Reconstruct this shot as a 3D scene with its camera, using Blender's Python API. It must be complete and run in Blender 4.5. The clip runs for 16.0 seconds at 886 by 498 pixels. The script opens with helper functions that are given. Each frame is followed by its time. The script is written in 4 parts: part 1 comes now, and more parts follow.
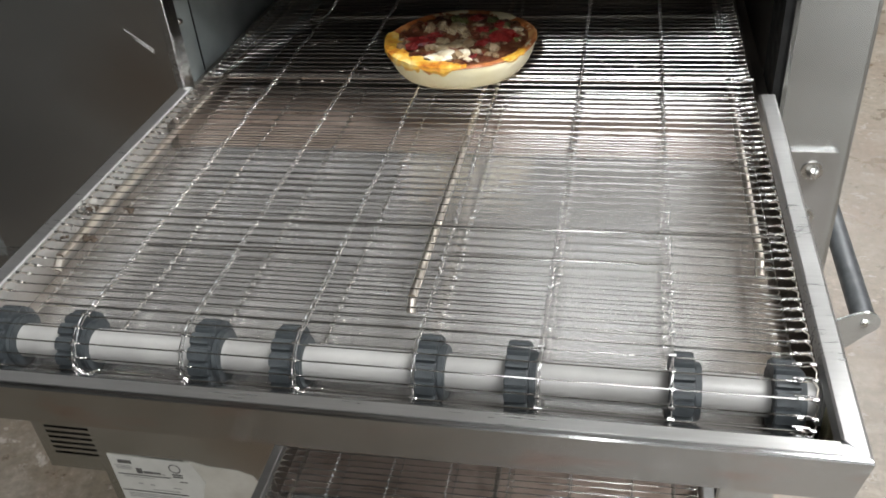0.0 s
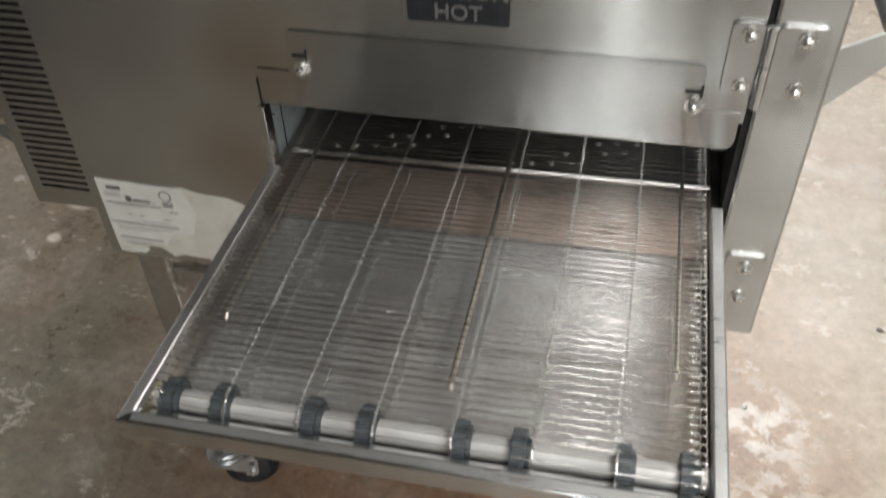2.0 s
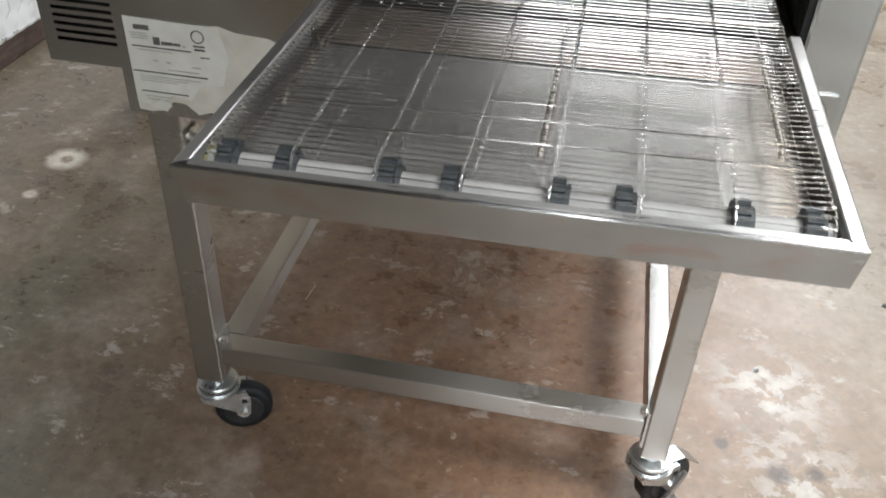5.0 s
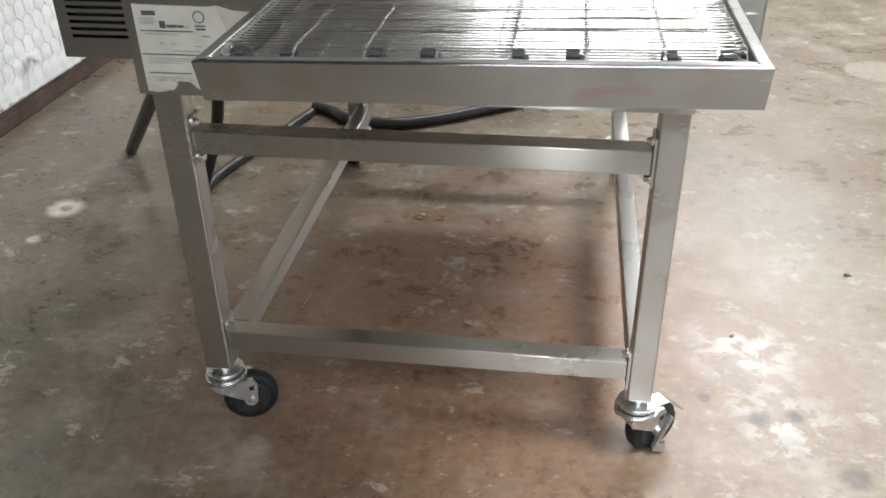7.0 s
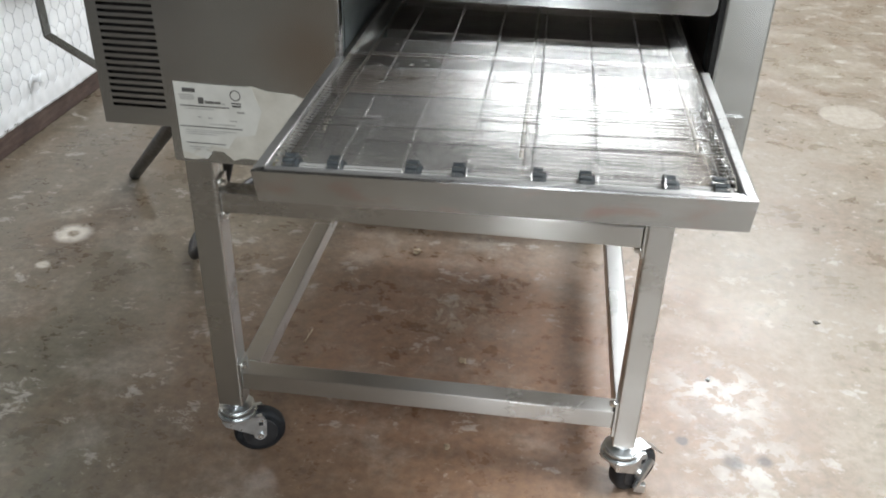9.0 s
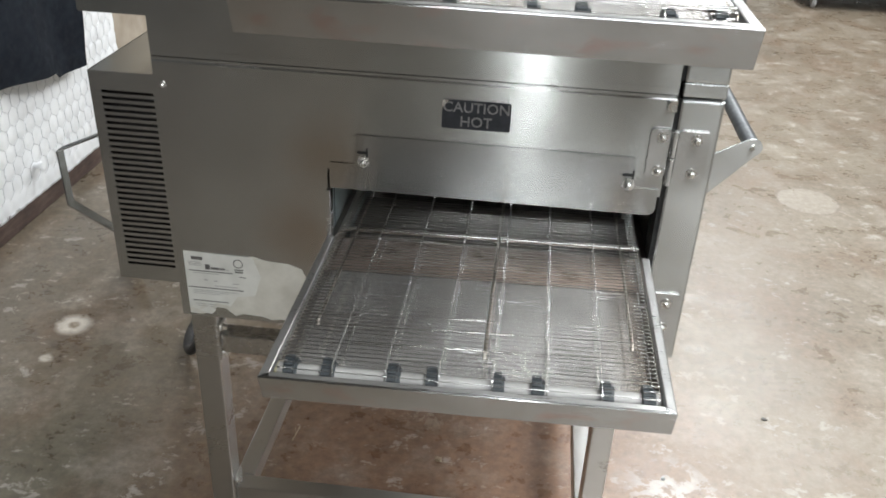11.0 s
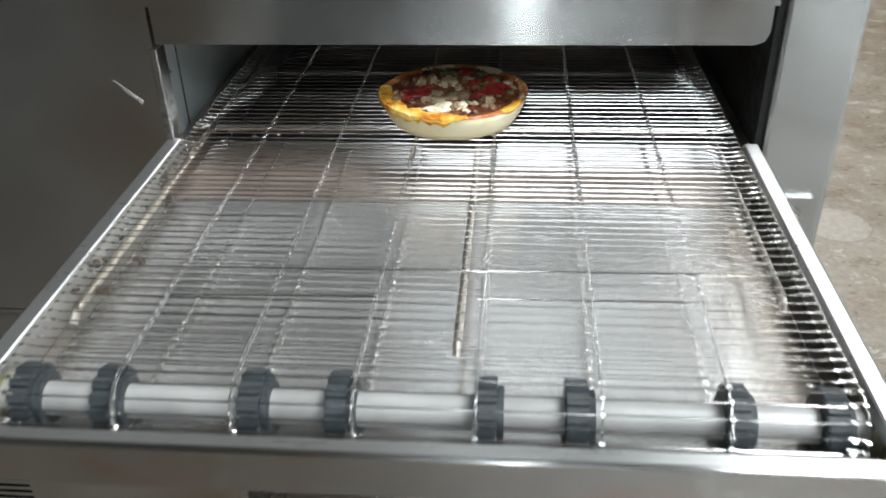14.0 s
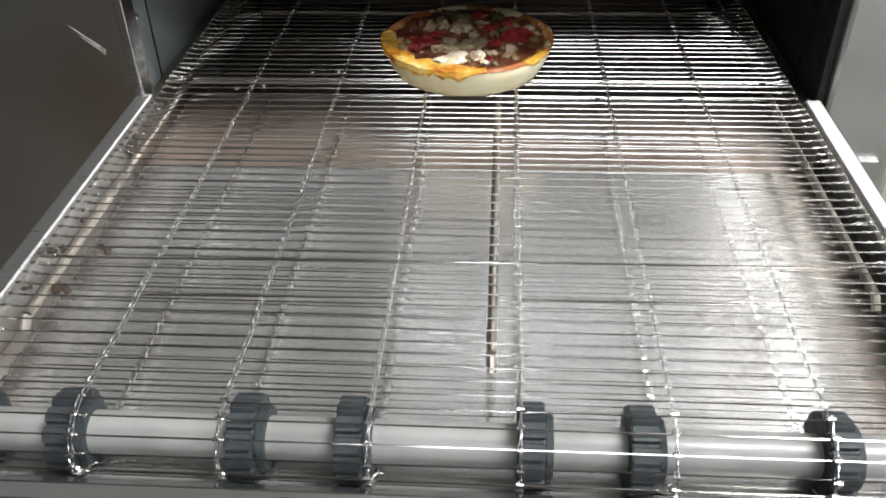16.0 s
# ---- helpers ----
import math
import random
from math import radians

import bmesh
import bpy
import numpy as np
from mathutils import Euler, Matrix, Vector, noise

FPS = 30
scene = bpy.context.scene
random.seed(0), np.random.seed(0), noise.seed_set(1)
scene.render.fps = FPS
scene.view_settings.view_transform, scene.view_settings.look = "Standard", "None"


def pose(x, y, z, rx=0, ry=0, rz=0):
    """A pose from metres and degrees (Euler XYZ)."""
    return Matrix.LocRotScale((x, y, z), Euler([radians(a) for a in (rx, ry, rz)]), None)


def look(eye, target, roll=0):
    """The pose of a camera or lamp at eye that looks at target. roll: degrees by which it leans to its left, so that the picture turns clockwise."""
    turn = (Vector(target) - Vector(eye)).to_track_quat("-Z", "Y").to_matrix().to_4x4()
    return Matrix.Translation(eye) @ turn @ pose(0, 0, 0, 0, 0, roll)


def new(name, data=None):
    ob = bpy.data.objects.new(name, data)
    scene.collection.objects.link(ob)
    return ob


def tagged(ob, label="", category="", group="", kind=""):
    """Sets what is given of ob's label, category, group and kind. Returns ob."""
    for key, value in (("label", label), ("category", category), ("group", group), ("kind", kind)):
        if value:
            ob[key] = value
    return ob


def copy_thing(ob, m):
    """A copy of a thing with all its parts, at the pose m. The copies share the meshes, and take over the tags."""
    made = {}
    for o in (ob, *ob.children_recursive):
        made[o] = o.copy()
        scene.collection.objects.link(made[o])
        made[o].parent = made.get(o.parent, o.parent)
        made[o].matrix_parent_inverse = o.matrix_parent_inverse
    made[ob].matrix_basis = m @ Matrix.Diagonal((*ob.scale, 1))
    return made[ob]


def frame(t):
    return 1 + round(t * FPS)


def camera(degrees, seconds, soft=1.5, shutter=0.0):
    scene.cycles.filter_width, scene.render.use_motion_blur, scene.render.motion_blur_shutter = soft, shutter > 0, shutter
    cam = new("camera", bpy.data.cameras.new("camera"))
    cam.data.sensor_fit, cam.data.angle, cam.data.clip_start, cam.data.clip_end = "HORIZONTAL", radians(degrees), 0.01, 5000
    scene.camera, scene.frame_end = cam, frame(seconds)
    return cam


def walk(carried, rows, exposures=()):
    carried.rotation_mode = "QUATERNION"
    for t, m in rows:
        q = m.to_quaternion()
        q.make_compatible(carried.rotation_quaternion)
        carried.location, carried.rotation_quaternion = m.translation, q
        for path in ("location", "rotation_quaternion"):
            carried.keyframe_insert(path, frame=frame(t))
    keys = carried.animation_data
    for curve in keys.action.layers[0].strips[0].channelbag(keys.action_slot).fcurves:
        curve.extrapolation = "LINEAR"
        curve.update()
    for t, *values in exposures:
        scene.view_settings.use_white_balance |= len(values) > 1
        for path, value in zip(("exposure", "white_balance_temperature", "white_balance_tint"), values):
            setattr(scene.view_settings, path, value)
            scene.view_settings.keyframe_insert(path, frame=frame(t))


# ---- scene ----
cam = camera(54.2, 16.0, soft=1.7, shutter=0.3)
PATH = [
    (0, (0.133, -0.282, 1.591), (-0.256, 1.306, 0.440), -5.2),
    (0.5, (0.136, -0.291, 1.599), (-0.254, 1.321, 0.482), -5.0),
    (1, (0.134, -0.318, 1.591), (-0.256, 1.290, 0.467), -4.4),
    (1.5, (0.131, -0.366, 1.518), (-0.257, 1.215, 0.356), -2.7),
    (2, (0.13, -0.366, 1.416), (-0.226, 1.071, 0.071), -2.1),
    (2.5, (0.123, -0.335, 1.362), (-0.22, 0.999, -0.089), -2.9),
    (3, (0.115, -0.325, 1.343), (-0.208, 0.972, -0.145), -3.1),
    (3.5, (0.112, -0.324, 1.342), (-0.182, 1.005, -0.124), -1.9),
    (4, (0.097, -0.358, 1.299), (-0.159, 1.044, -0.104), 0.2),
    (4.5, (0.052, -0.417, 1.209), (-0.23, 1.143, -0.011), 1.0),
    (4.7, (0.045, -0.452, 1.194), (-0.223, 1.117, -0.017), 2.9),
    (6.8, (0.083, -0.691, 1.082), (-0.188, 0.993, 0.037), -1.2),
    (7, (0.08, -0.703, 1.079), (-0.176, 0.993, 0.051), -1.0),
    (7.5, (0.074, -0.726, 1.079), (-0.166, 0.966, 0.04), -0.5),
    (8, (0.072, -0.735, 1.09), (-0.151, 0.935, 0.012), 0.1),
    (8.5, (0.057, -0.746, 1.142), (-0.155, 0.937, 0.083), 0.7),
    (9, (0.037, -0.756, 1.214), (-0.163, 0.948, 0.188), 1.6),
    (9.5, (0.025, -0.769, 1.3), (-0.178, 0.95, 0.298), 3.2),
    (10, (0.027, -0.782, 1.379), (-0.168, 0.943, 0.386), 3.5),
    (10.2, (0.032, -0.789, 1.406), (-0.154, 0.94, 0.419), 3.5),
    (12.3, (0.049, -0.805, 1.575), (-0.095, 0.933, 0.597), 1.2),
    (12.5, (0.051, -0.786, 1.592), (-0.097, 0.948, 0.608), 0.7),
    (13, (0.052, -0.711, 1.606), (-0.106, 1.025, 0.625), -0.8),
    (13.5, (0.05, -0.53, 1.605), (-0.111, 1.198, 0.612), -1.5),
    (13.6, (0.05, -0.479, 1.601), (-0.108, 1.246, 0.601), -1.8),
    (14, (0.051, -0.303, 1.591), (-0.112, 1.391, 0.542), -1.7),
    (14.5, (0.019, -0.213, 1.587), (-0.129, 1.452, 0.491), -1.1),
    (15, (0.012, -0.198, 1.581), (-0.125, 1.453, 0.459), -1.2),
    (15.5, (0.027, -0.199, 1.569), (-0.106, 1.431, 0.417), -1.8),
    (16, (0.021, -0.211, 1.567), (-0.103, 1.402, 0.391), -1.4),
]
walk(cam, [(t, look(eye, target, roll)) for t, eye, target, roll in PATH], exposures=[
    (0, 0.36, 6450, 10), (1.0, 0.32, 6500, 10), (1.5, 0.40, 6550, 10), (2, 0.68, 6680, 10), (3.5, 0.61, 6600, 9), (4.2, 0.63, 6370, 9), (5, 0.62, 6400, 9), (7, 0.74, 6440, 9), (8, 0.69, 6420, 9), (9, 0.80, 6250, 8), (10, 0.78, 6250, 8),
    (12.3, 0.74, 6450, 9), (13, 0.71, 6400, 9), (13.6, 0.58, 6250, 7), (14.2, 0.44, 6080, 6), (15, 0.42, 6150, 7), (16, 0.30, 6380, 9)])


# ---- world and light ----
world = bpy.data.worlds.new("world")
scene.world = world
world.use_nodes = True
wn = world.node_tree.nodes
sky = wn.new("ShaderNodeTexSky")
sky.sky_type, sky.sun_disc = "NISHITA", False
sky.sun_elevation, sky.sun_rotation = radians(42), radians(40)
world.node_tree.links.new(sky.outputs[0], wn["Background"].inputs[0])
wn["Background"].inputs[1].default_value = 0.12


def area_lamp(name, eye, target, w, h, watts, colour):
    data = bpy.data.lights.new(name, "AREA")
    data.shape, data.size, data.size_y, data.energy, data.color = "RECTANGLE", w, h, watts, colour
    ob = new(name, data)
    ob.matrix_world = look(eye, target)
    return ob


# daylight from the long roof light behind the oven, a slim one over its back, two on the camera's side and the wide
# roller door; an added narrow lamp makes the steel's streaks
area_lamp("daylight_roof_light", (1.8, 5.9, 3.62), (1.8, 5.9, 0), 1.8, 5.2, 150, (0.975, 0.985, 0.97))
area_lamp("daylight_roller_door", (4.95, -1.2, 1.75), (0, -1.2, 1.6), 3.0, 3.0, 42, (0.975, 0.985, 0.97))
# added lamp, in place of a light carried along with the camera
area_lamp("added_streak_lamp", (0.08, -5.45, 1.75), (0.08, 0, 1.6), 0.13, 2.6, 15, (0.985, 0.985, 0.97))
area_lamp("daylight_slim_roof_light", (0.05, 3.4, 3.62), (0.05, 3.4, 0), 1.5, 0.3, 58, (0.975, 0.985, 0.97))
area_lamp("daylight_small_roof_light", (1.45, -0.3, 3.62), (1.45, -0.3, 0), 1.4, 1.0, 114, (0.985, 0.985, 0.97))
area_lamp("daylight_front_roof_light", (0.9, -2.9, 3.62), (0.9, -2.9, 0), 2.8, 1.4, 88, (0.965, 0.98, 0.98))


# ---- materials ----
def nodes_of(name):
    m = bpy.data.materials.new(name)
    m.use_nodes = True
    nt = m.node_tree
    return m, nt, nt.nodes["Principled BSDF"]


def noise_tex(nt, scale, detail=4.0, stretch=(1, 1, 1), rough=0.55, space="Object", twist=0.0):
    co = nt.nodes.new("ShaderNodeTexCoord")
    mp = nt.nodes.new("ShaderNodeMapping")
    mp.inputs["Scale"].default_value = stretch
    tx = nt.nodes.new("ShaderNodeTexNoise")
    tx.inputs["Scale"].default_value, tx.inputs["Detail"].default_value, tx.inputs["Roughness"].default_value, tx.inputs["Distortion"].default_value = scale, detail, rough, twist
    nt.links.new(co.outputs[space], mp.inputs["Vector"])
    nt.links.new(mp.outputs[0], tx.inputs["Vector"])
    return tx.outputs["Fac"]


def ramp(nt, fac, stops):
    r = nt.nodes.new("ShaderNodeValToRGB")
    el = r.color_ramp.elements
    while len(el) < len(stops):
        el.new(0.5)
    for e, (p, c) in zip(el, stops):
        e.position = p
        e.color = (*c, 1) if len(c) == 3 else c
    nt.links.new(fac, r.inputs["Fac"])
    return r.outputs["Color"]


def g(v):
    return (v, v, v)


def mix(nt, fac, a, b, mode="MIX"):
    m = nt.nodes.new("ShaderNodeMix")
    m.data_type, m.blend_type = "RGBA", mode
    for sock, val in ((m.inputs[0], fac), (m.inputs[6], a), (m.inputs[7], b)):
        if isinstance(val, (int, float)):
            sock.default_value = val
        elif isinstance(val, tuple):
            sock.default_value = (*val, 1)
        else:
            nt.links.new(val, sock)
    return m.outputs[2]


def bump(nt, p, height, strength, dist):
    b = nt.nodes.new("ShaderNodeBump")
    b.inputs["Strength"].default_value, b.inputs["Distance"].default_value = strength, dist
    nt.links.new(height, b.inputs["Height"])
    nt.links.new(b.outputs[0], p.inputs["Normal"])


def colour_noise(nt, scale):
    co = nt.nodes.new("ShaderNodeTexCoord")
    tx = nt.nodes.new("ShaderNodeTexNoise")
    tx.inputs["Scale"].default_value, tx.inputs["Detail"].default_value = scale, 6.0
    nt.links.new(co.outputs["Object"], tx.inputs["Vector"])
    return tx.outputs["Color"]


def mapped(nt, value, lo, hi):
    r = nt.nodes.new("ShaderNodeMapRange")
    r.inputs[1].default_value, r.inputs[2].default_value = lo, hi
    nt.links.new(value, r.inputs[0])
    return r.outputs[0]


def radial(nt, vec, centre, near, far):
    """1 within near metres of a place, 0 past far."""
    d = nt.nodes.new("ShaderNodeVectorMath")
    d.operation = "DISTANCE"
    d.inputs[1].default_value = centre
    nt.links.new(vec, d.inputs[0])
    r = nt.nodes.new("ShaderNodeMapRange")
    r.inputs[1].default_value, r.inputs[2].default_value, r.inputs[3].default_value, r.inputs[4].default_value = near, far, 0.85, 0.0
    nt.links.new(d.outputs["Value"], r.inputs[0])
    return r.outputs[0]


def brushed(name, tint, rough=(0.28, 0.36), aniso=1.0, grime=0.30, grain=(4, 420, 420), metallic=1.0):
    """Brushed stainless steel, its grain along x, with smears and faint stains."""
    m, nt, p = nodes_of(name)
    p.inputs["Metallic"].default_value = metallic
    fine = noise_tex(nt, 8.0, 3.0, grain, 0.6)
    smear = noise_tex(nt, 5.0, 5.0, (1, 1, 1.6), 0.6)
    dark = tuple(c * (1 - grime) for c in tint)
    base = mix(nt, ramp(nt, smear, [(0.3, g(0)), (0.7, g(1))]), dark, tint)
    base = mix(nt, 0.25, base, ramp(nt, fine, [(0.3, tuple(c * 0.85 for c in tint)), (0.7, tint)]))
    nt.links.new(base, p.inputs["Base Color"])
    both = mix(nt, 0.8, fine, smear)
    nt.links.new(ramp(nt, both, [(0.35, g(rough[0])), (0.65, g(rough[1]))]), p.inputs["Roughness"])
    if aniso:
        p.inputs["Anisotropic"].default_value = aniso
        v = nt.nodes.new("ShaderNodeCombineXYZ")
        v.inputs[1].default_value = v.inputs[2].default_value = 0.7
        nt.links.new(v.outputs[0], p.inputs["Tangent"])
    bump(nt, p, fine, 0.006, 0.0004)
    return m


STEEL = brushed("brushed_stainless", (0.66, 0.675, 0.665), (0.20, 0.26))


def heat_tinted(tint):
    """The front sheets' steel, browned by heat beside the opening's upper left corner and along the flap."""
    m = brushed("heat_tinted_stainless", tint, (0.20, 0.26))
    nt = m.node_tree
    p = nt.nodes["Principled BSDF"]
    old = p.inputs["Base Color"].links[0].from_socket
    co = nt.nodes.new("ShaderNodeTexCoord")
    warp = mix(nt, 0.10, co.outputs["Object"], colour_noise(nt, 9.0), "ADD")
    base = mix(nt, radial(nt, warp, (-0.19, -0.31, 0.36), 0.01, 0.09), old, (0.46, 0.41, 0.35))
    base = mix(nt, radial(nt, warp, (0.25, -0.31, 0.34), 0.005, 0.05), base, (0.36, 0.33, 0.30))
    base = mix(nt, radial(nt, warp, (-0.22, -0.31, 0.22), 0.01, 0.09), base, (0.46, 0.40, 0.34))
    nt.links.new(base, p.inputs["Base Color"])
    return m


STEEL_LIP = brushed("polished_stainless_lip", (0.64, 0.64, 0.63), (0.18, 0.29), 1.0, 0.42, (4, 420, 420))
STEEL_TUBE = brushed("satin_tube_steel", (0.62, 0.61, 0.59), (0.25, 0.33), 1.0, 0.15)


def smudged_lip():
    """The lips' steel with faint reddish food smears and rubbed spots."""
    m = brushed("smudged_stainless_lip", (0.56, 0.565, 0.56), (0.18, 0.29), 1.0, 0.42, (4, 420, 420))
    nt = m.node_tree
    p = nt.nodes["Principled BSDF"]
    old = p.inputs["Base Color"].links[0].from_socket
    smear = noise_tex(nt, 17.0, 5.0, (1, 2, 2.4), 0.6)
    spots = noise_tex(nt, 48.0, 6.0, (1, 2, 1.5), 0.7)
    base = mix(nt, ramp(nt, smear, [(0.54, g(0)), (0.72, g(0.5))]), old, (0.46, 0.25, 0.21))
    base = mix(nt, ramp(nt, spots, [(0.64, g(0)), (0.72, g(0.5))]), base, (0.40, 0.30, 0.22))
    nt.links.new(base, p.inputs["Base Color"])
    return m


LIP_STEEL = smudged_lip()
FRONT_STEEL = heat_tinted((0.66, 0.675, 0.665))
FLAP_STEEL = heat_tinted((0.53, 0.54, 0.535))


def pan_sheet(name, low, high, rough, metallic):
    """Rolled sheet steel with a satin grain along x, slightly wavy, with dull smears."""
    m, nt, p = nodes_of(name)
    p.inputs["Metallic"].default_value = metallic
    smear = noise_tex(nt, 7.0, 6.0, (1, 1.5, 1), 0.6, twist=0.3)
    scratch = noise_tex(nt, 8.0, 3.0, (3, 60, 60), 0.6)
    nt.links.new(mix(nt, ramp(nt, mix(nt, 0.3, smear, scratch), [(0.35, g(0)), (0.65, g(1))]), low, high), p.inputs["Base Color"])
    nt.links.new(ramp(nt, mix(nt, 0.4, smear, scratch), [(0.38, g(rough[0])), (0.62, g(rough[1]))]), p.inputs["Roughness"])
    p.inputs["Anisotropic"].default_value = 1.0
    v = nt.nodes.new("ShaderNodeCombineXYZ")
    v.inputs[1].default_value = 1.0
    nt.links.new(v.outputs[0], p.inputs["Tangent"])
    return m


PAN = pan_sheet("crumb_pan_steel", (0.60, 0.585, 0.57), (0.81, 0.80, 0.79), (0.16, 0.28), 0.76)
RAIL_SATIN = pan_sheet("satin_rail_steel", (0.44, 0.435, 0.425), (0.60, 0.595, 0.58), (0.26, 0.38), 0.86)
PAN_BAKED = pan_sheet("baked_brown_sheet", (0.27, 0.205, 0.165), (0.42, 0.34, 0.29), (0.24, 0.38), 0.4)


def greased_pan(m):
    """Brown baked grease along the pan's two long edges."""
    nt = m.node_tree
    p = nt.nodes["Principled BSDF"]
    old = p.inputs["Base Color"].links[0].from_socket
    co = nt.nodes.new("ShaderNodeTexCoord")
    sep = nt.nodes.new("ShaderNodeSeparateXYZ")
    nt.links.new(mix(nt, 0.03, co.outputs["Object"], colour_noise(nt, 30.0), "ADD"), sep.inputs[0])
    edge = nt.nodes.new("ShaderNodeMath")
    edge.operation = "ABSOLUTE"
    nt.links.new(sep.outputs[0], edge.inputs[0])
    band = ramp(nt, mapped(nt, edge.outputs[0], 0.19, 0.235), [(0.0, g(0)), (1.0, g(0.75))])
    nt.links.new(mix(nt, band, old, (0.20, 0.145, 0.095)), p.inputs["Base Color"])


greased_pan(PAN)
DARK_STEEL = brushed("baked_dark_steel", (0.46, 0.425, 0.385), (0.28, 0.48), 0.0, 0.5, (6, 30, 30))


def metal(name, colour, rough, spread=0.1, scale=60, low=0.7):
    m, nt, p = nodes_of(name)
    p.inputs["Metallic"].default_value = 1.0
    n = noise_tex(nt, scale, 4.0)
    nt.links.new(ramp(nt, n, [(0.3, tuple(c * low for c in colour)), (0.65, colour)]), p.inputs["Base Color"])
    nt.links.new(ramp(nt, n, [(0.3, g(rough + spread)), (0.7, g(rough))]), p.inputs["Roughness"])
    return m


WIRE = metal("bright_belt_wire", (0.60, 0.585, 0.56), 0.15, 0.03, 20, 0.9)
WIRE_OLD = metal("tarnished_wire", (0.54, 0.49, 0.43), 0.30, 0.15, 80)
# paler copy of the wire, for knuckles that catch the light
LINK = metal("bright_link_glints", (0.88, 0.87, 0.85), 0.20, 0.05, 200, 0.9)
ZINC = metal("zinc_plated", (0.72, 0.74, 0.75), 0.22, 0.2, 40)
BRASS = metal("brass_bushing", (0.78, 0.74, 0.50), 0.35, 0.2, 60)
POLISHED = metal("polished_flange", (0.76, 0.77, 0.77), 0.10, 0.10, 30, 0.85)
CHROME = metal("polished_bolt", (0.78, 0.77, 0.74), 0.18, 0.15, 200)
IRON = metal("galvanised_wire", (0.56, 0.57, 0.59), 0.5, 0.15, 60)


def plain(name, stops, scale, rough, detail=5.0, stretch=(1, 1, 1), bumps=0.0, dist=0.001, spec=0.5):
    """A dielectric with colour variation from noise."""
    m, nt, p = nodes_of(name)
    n = noise_tex(nt, scale, detail, stretch)
    nt.links.new(ramp(nt, n, stops), p.inputs["Base Color"])
    nt.links.new(ramp(nt, noise_tex(nt, scale * 2.3, 3.0), [(0.3, g(min(1, rough * 1.25))), (0.7, g(rough * 0.8))]), p.inputs["Roughness"])
    p.inputs["Specular IOR Level"].default_value = spec
    if bumps:
        bump(nt, p, noise_tex(nt, scale * 3, 6.0, stretch), bumps, dist)
    return m


GALV = plain("galvanised_liner", [(0.3, (0.29, 0.325, 0.32)), (0.7, (0.40, 0.435, 0.43))], 18, 0.4)
SHAFT = plain("dull_plated_shaft", [(0.3, (0.25, 0.245, 0.235)), (0.7, (0.36, 0.355, 0.34))], 30, 0.36, spec=0.8)
RUBBER = plain("grey_nylon_sprocket", [(0.3, (0.024, 0.029, 0.033)), (0.7, (0.052, 0.060, 0.064))], 120, 0.55, bumps=0.2)
TYRE = plain("black_caster_tyre", [(0.3, (0.008, 0.009, 0.011)), (0.7, (0.020, 0.022, 0.025))], 60, 0.5, spec=0.3)
BLACK = plain("black_hose", [(0.3, (0.010, 0.010, 0.011)), (0.7, (0.028, 0.028, 0.03))], 40, 0.42)
GRIP = plain("dark_grip", [(0.3, (0.03, 0.033, 0.036)), (0.7, (0.07, 0.075, 0.08))], 50, 0.4)
SIGN = plain("sign_black", [(0.3, (0.020, 0.024, 0.032)), (0.7, (0.045, 0.050, 0.062))], 60, 0.35)
INK = plain("sign_letters", [(0.3, (0.20, 0.20, 0.20)), (0.7, (0.38, 0.38, 0.38))], 150, 0.45)
PAPER = plain("label_paper", [(0.3, (0.56, 0.555, 0.515)), (0.7, (0.68, 0.675, 0.63))], 26, 0.6, bumps=0.1)
FAINT = plain("label_faint_print", [(0.3, (0.30, 0.29, 0.28)), (0.7, (0.42, 0.41, 0.39))], 200, 0.6)
PAPER_OLD = plain("label_adhesive", [(0.3, (0.50, 0.48, 0.42)), (0.7, (0.63, 0.61, 0.55))], 30, 0.7, bumps=0.2)
PRINT = plain("label_print", [(0.3, (0.05, 0.05, 0.05)), (0.7, (0.16, 0.15, 0.14))], 200, 0.6)
# near-black that stands in for the shade in gaps, slots and holes
SHADE = plain("gap_shade", [(0.3, g(0.008)), (0.7, g(0.02))], 30, 0.7)
LINING = plain("white_quilted_sheet", [(0.3, (0.80, 0.81, 0.83)), (0.7, (0.90, 0.91, 0.92))], 9, 0.5, bumps=0.15, dist=0.004)
BASE_WOOD = plain("dark_sill_wood", [(0.3, (0.045, 0.028, 0.024)), (0.55, (0.085, 0.055, 0.045)), (0.8, (0.14, 0.10, 0.08))], 9, 0.7, 6.0, (6, 1, 6), 0.4, 0.003)
CLOTH = plain("navy_cloth", [(0.3, (0.008, 0.012, 0.022)), (0.7, (0.022, 0.03, 0.045))], 14, 0.8, bumps=0.5, dist=0.004)
STRAP = plain("grey_strap", [(0.3, (0.26, 0.26, 0.27)), (0.7, (0.40, 0.40, 0.40))], 60, 0.7)
WALL_PAINT = plain("room_wall_paint", [(0.3, (0.26, 0.255, 0.24)), (0.7, (0.36, 0.355, 0.34))], 1.6, 0.7, 6.0, bumps=0.2, dist=0.004)
# near-black for unseen walls, chosen to darken what the steel reflects
DARK_WALL = plain("dark_reflection_wall", [(0.3, (0.030, 0.029, 0.027)), (0.7, (0.060, 0.058, 0.054))], 1.6, 0.7, 6.0, bumps=0.2, dist=0.004)
PLASTER = plain("tan_plaster", [(0.3, (0.26, 0.215, 0.165)), (0.7, (0.40, 0.345, 0.28))], 7, 0.8, 6.0, bumps=0.3, dist=0.004)
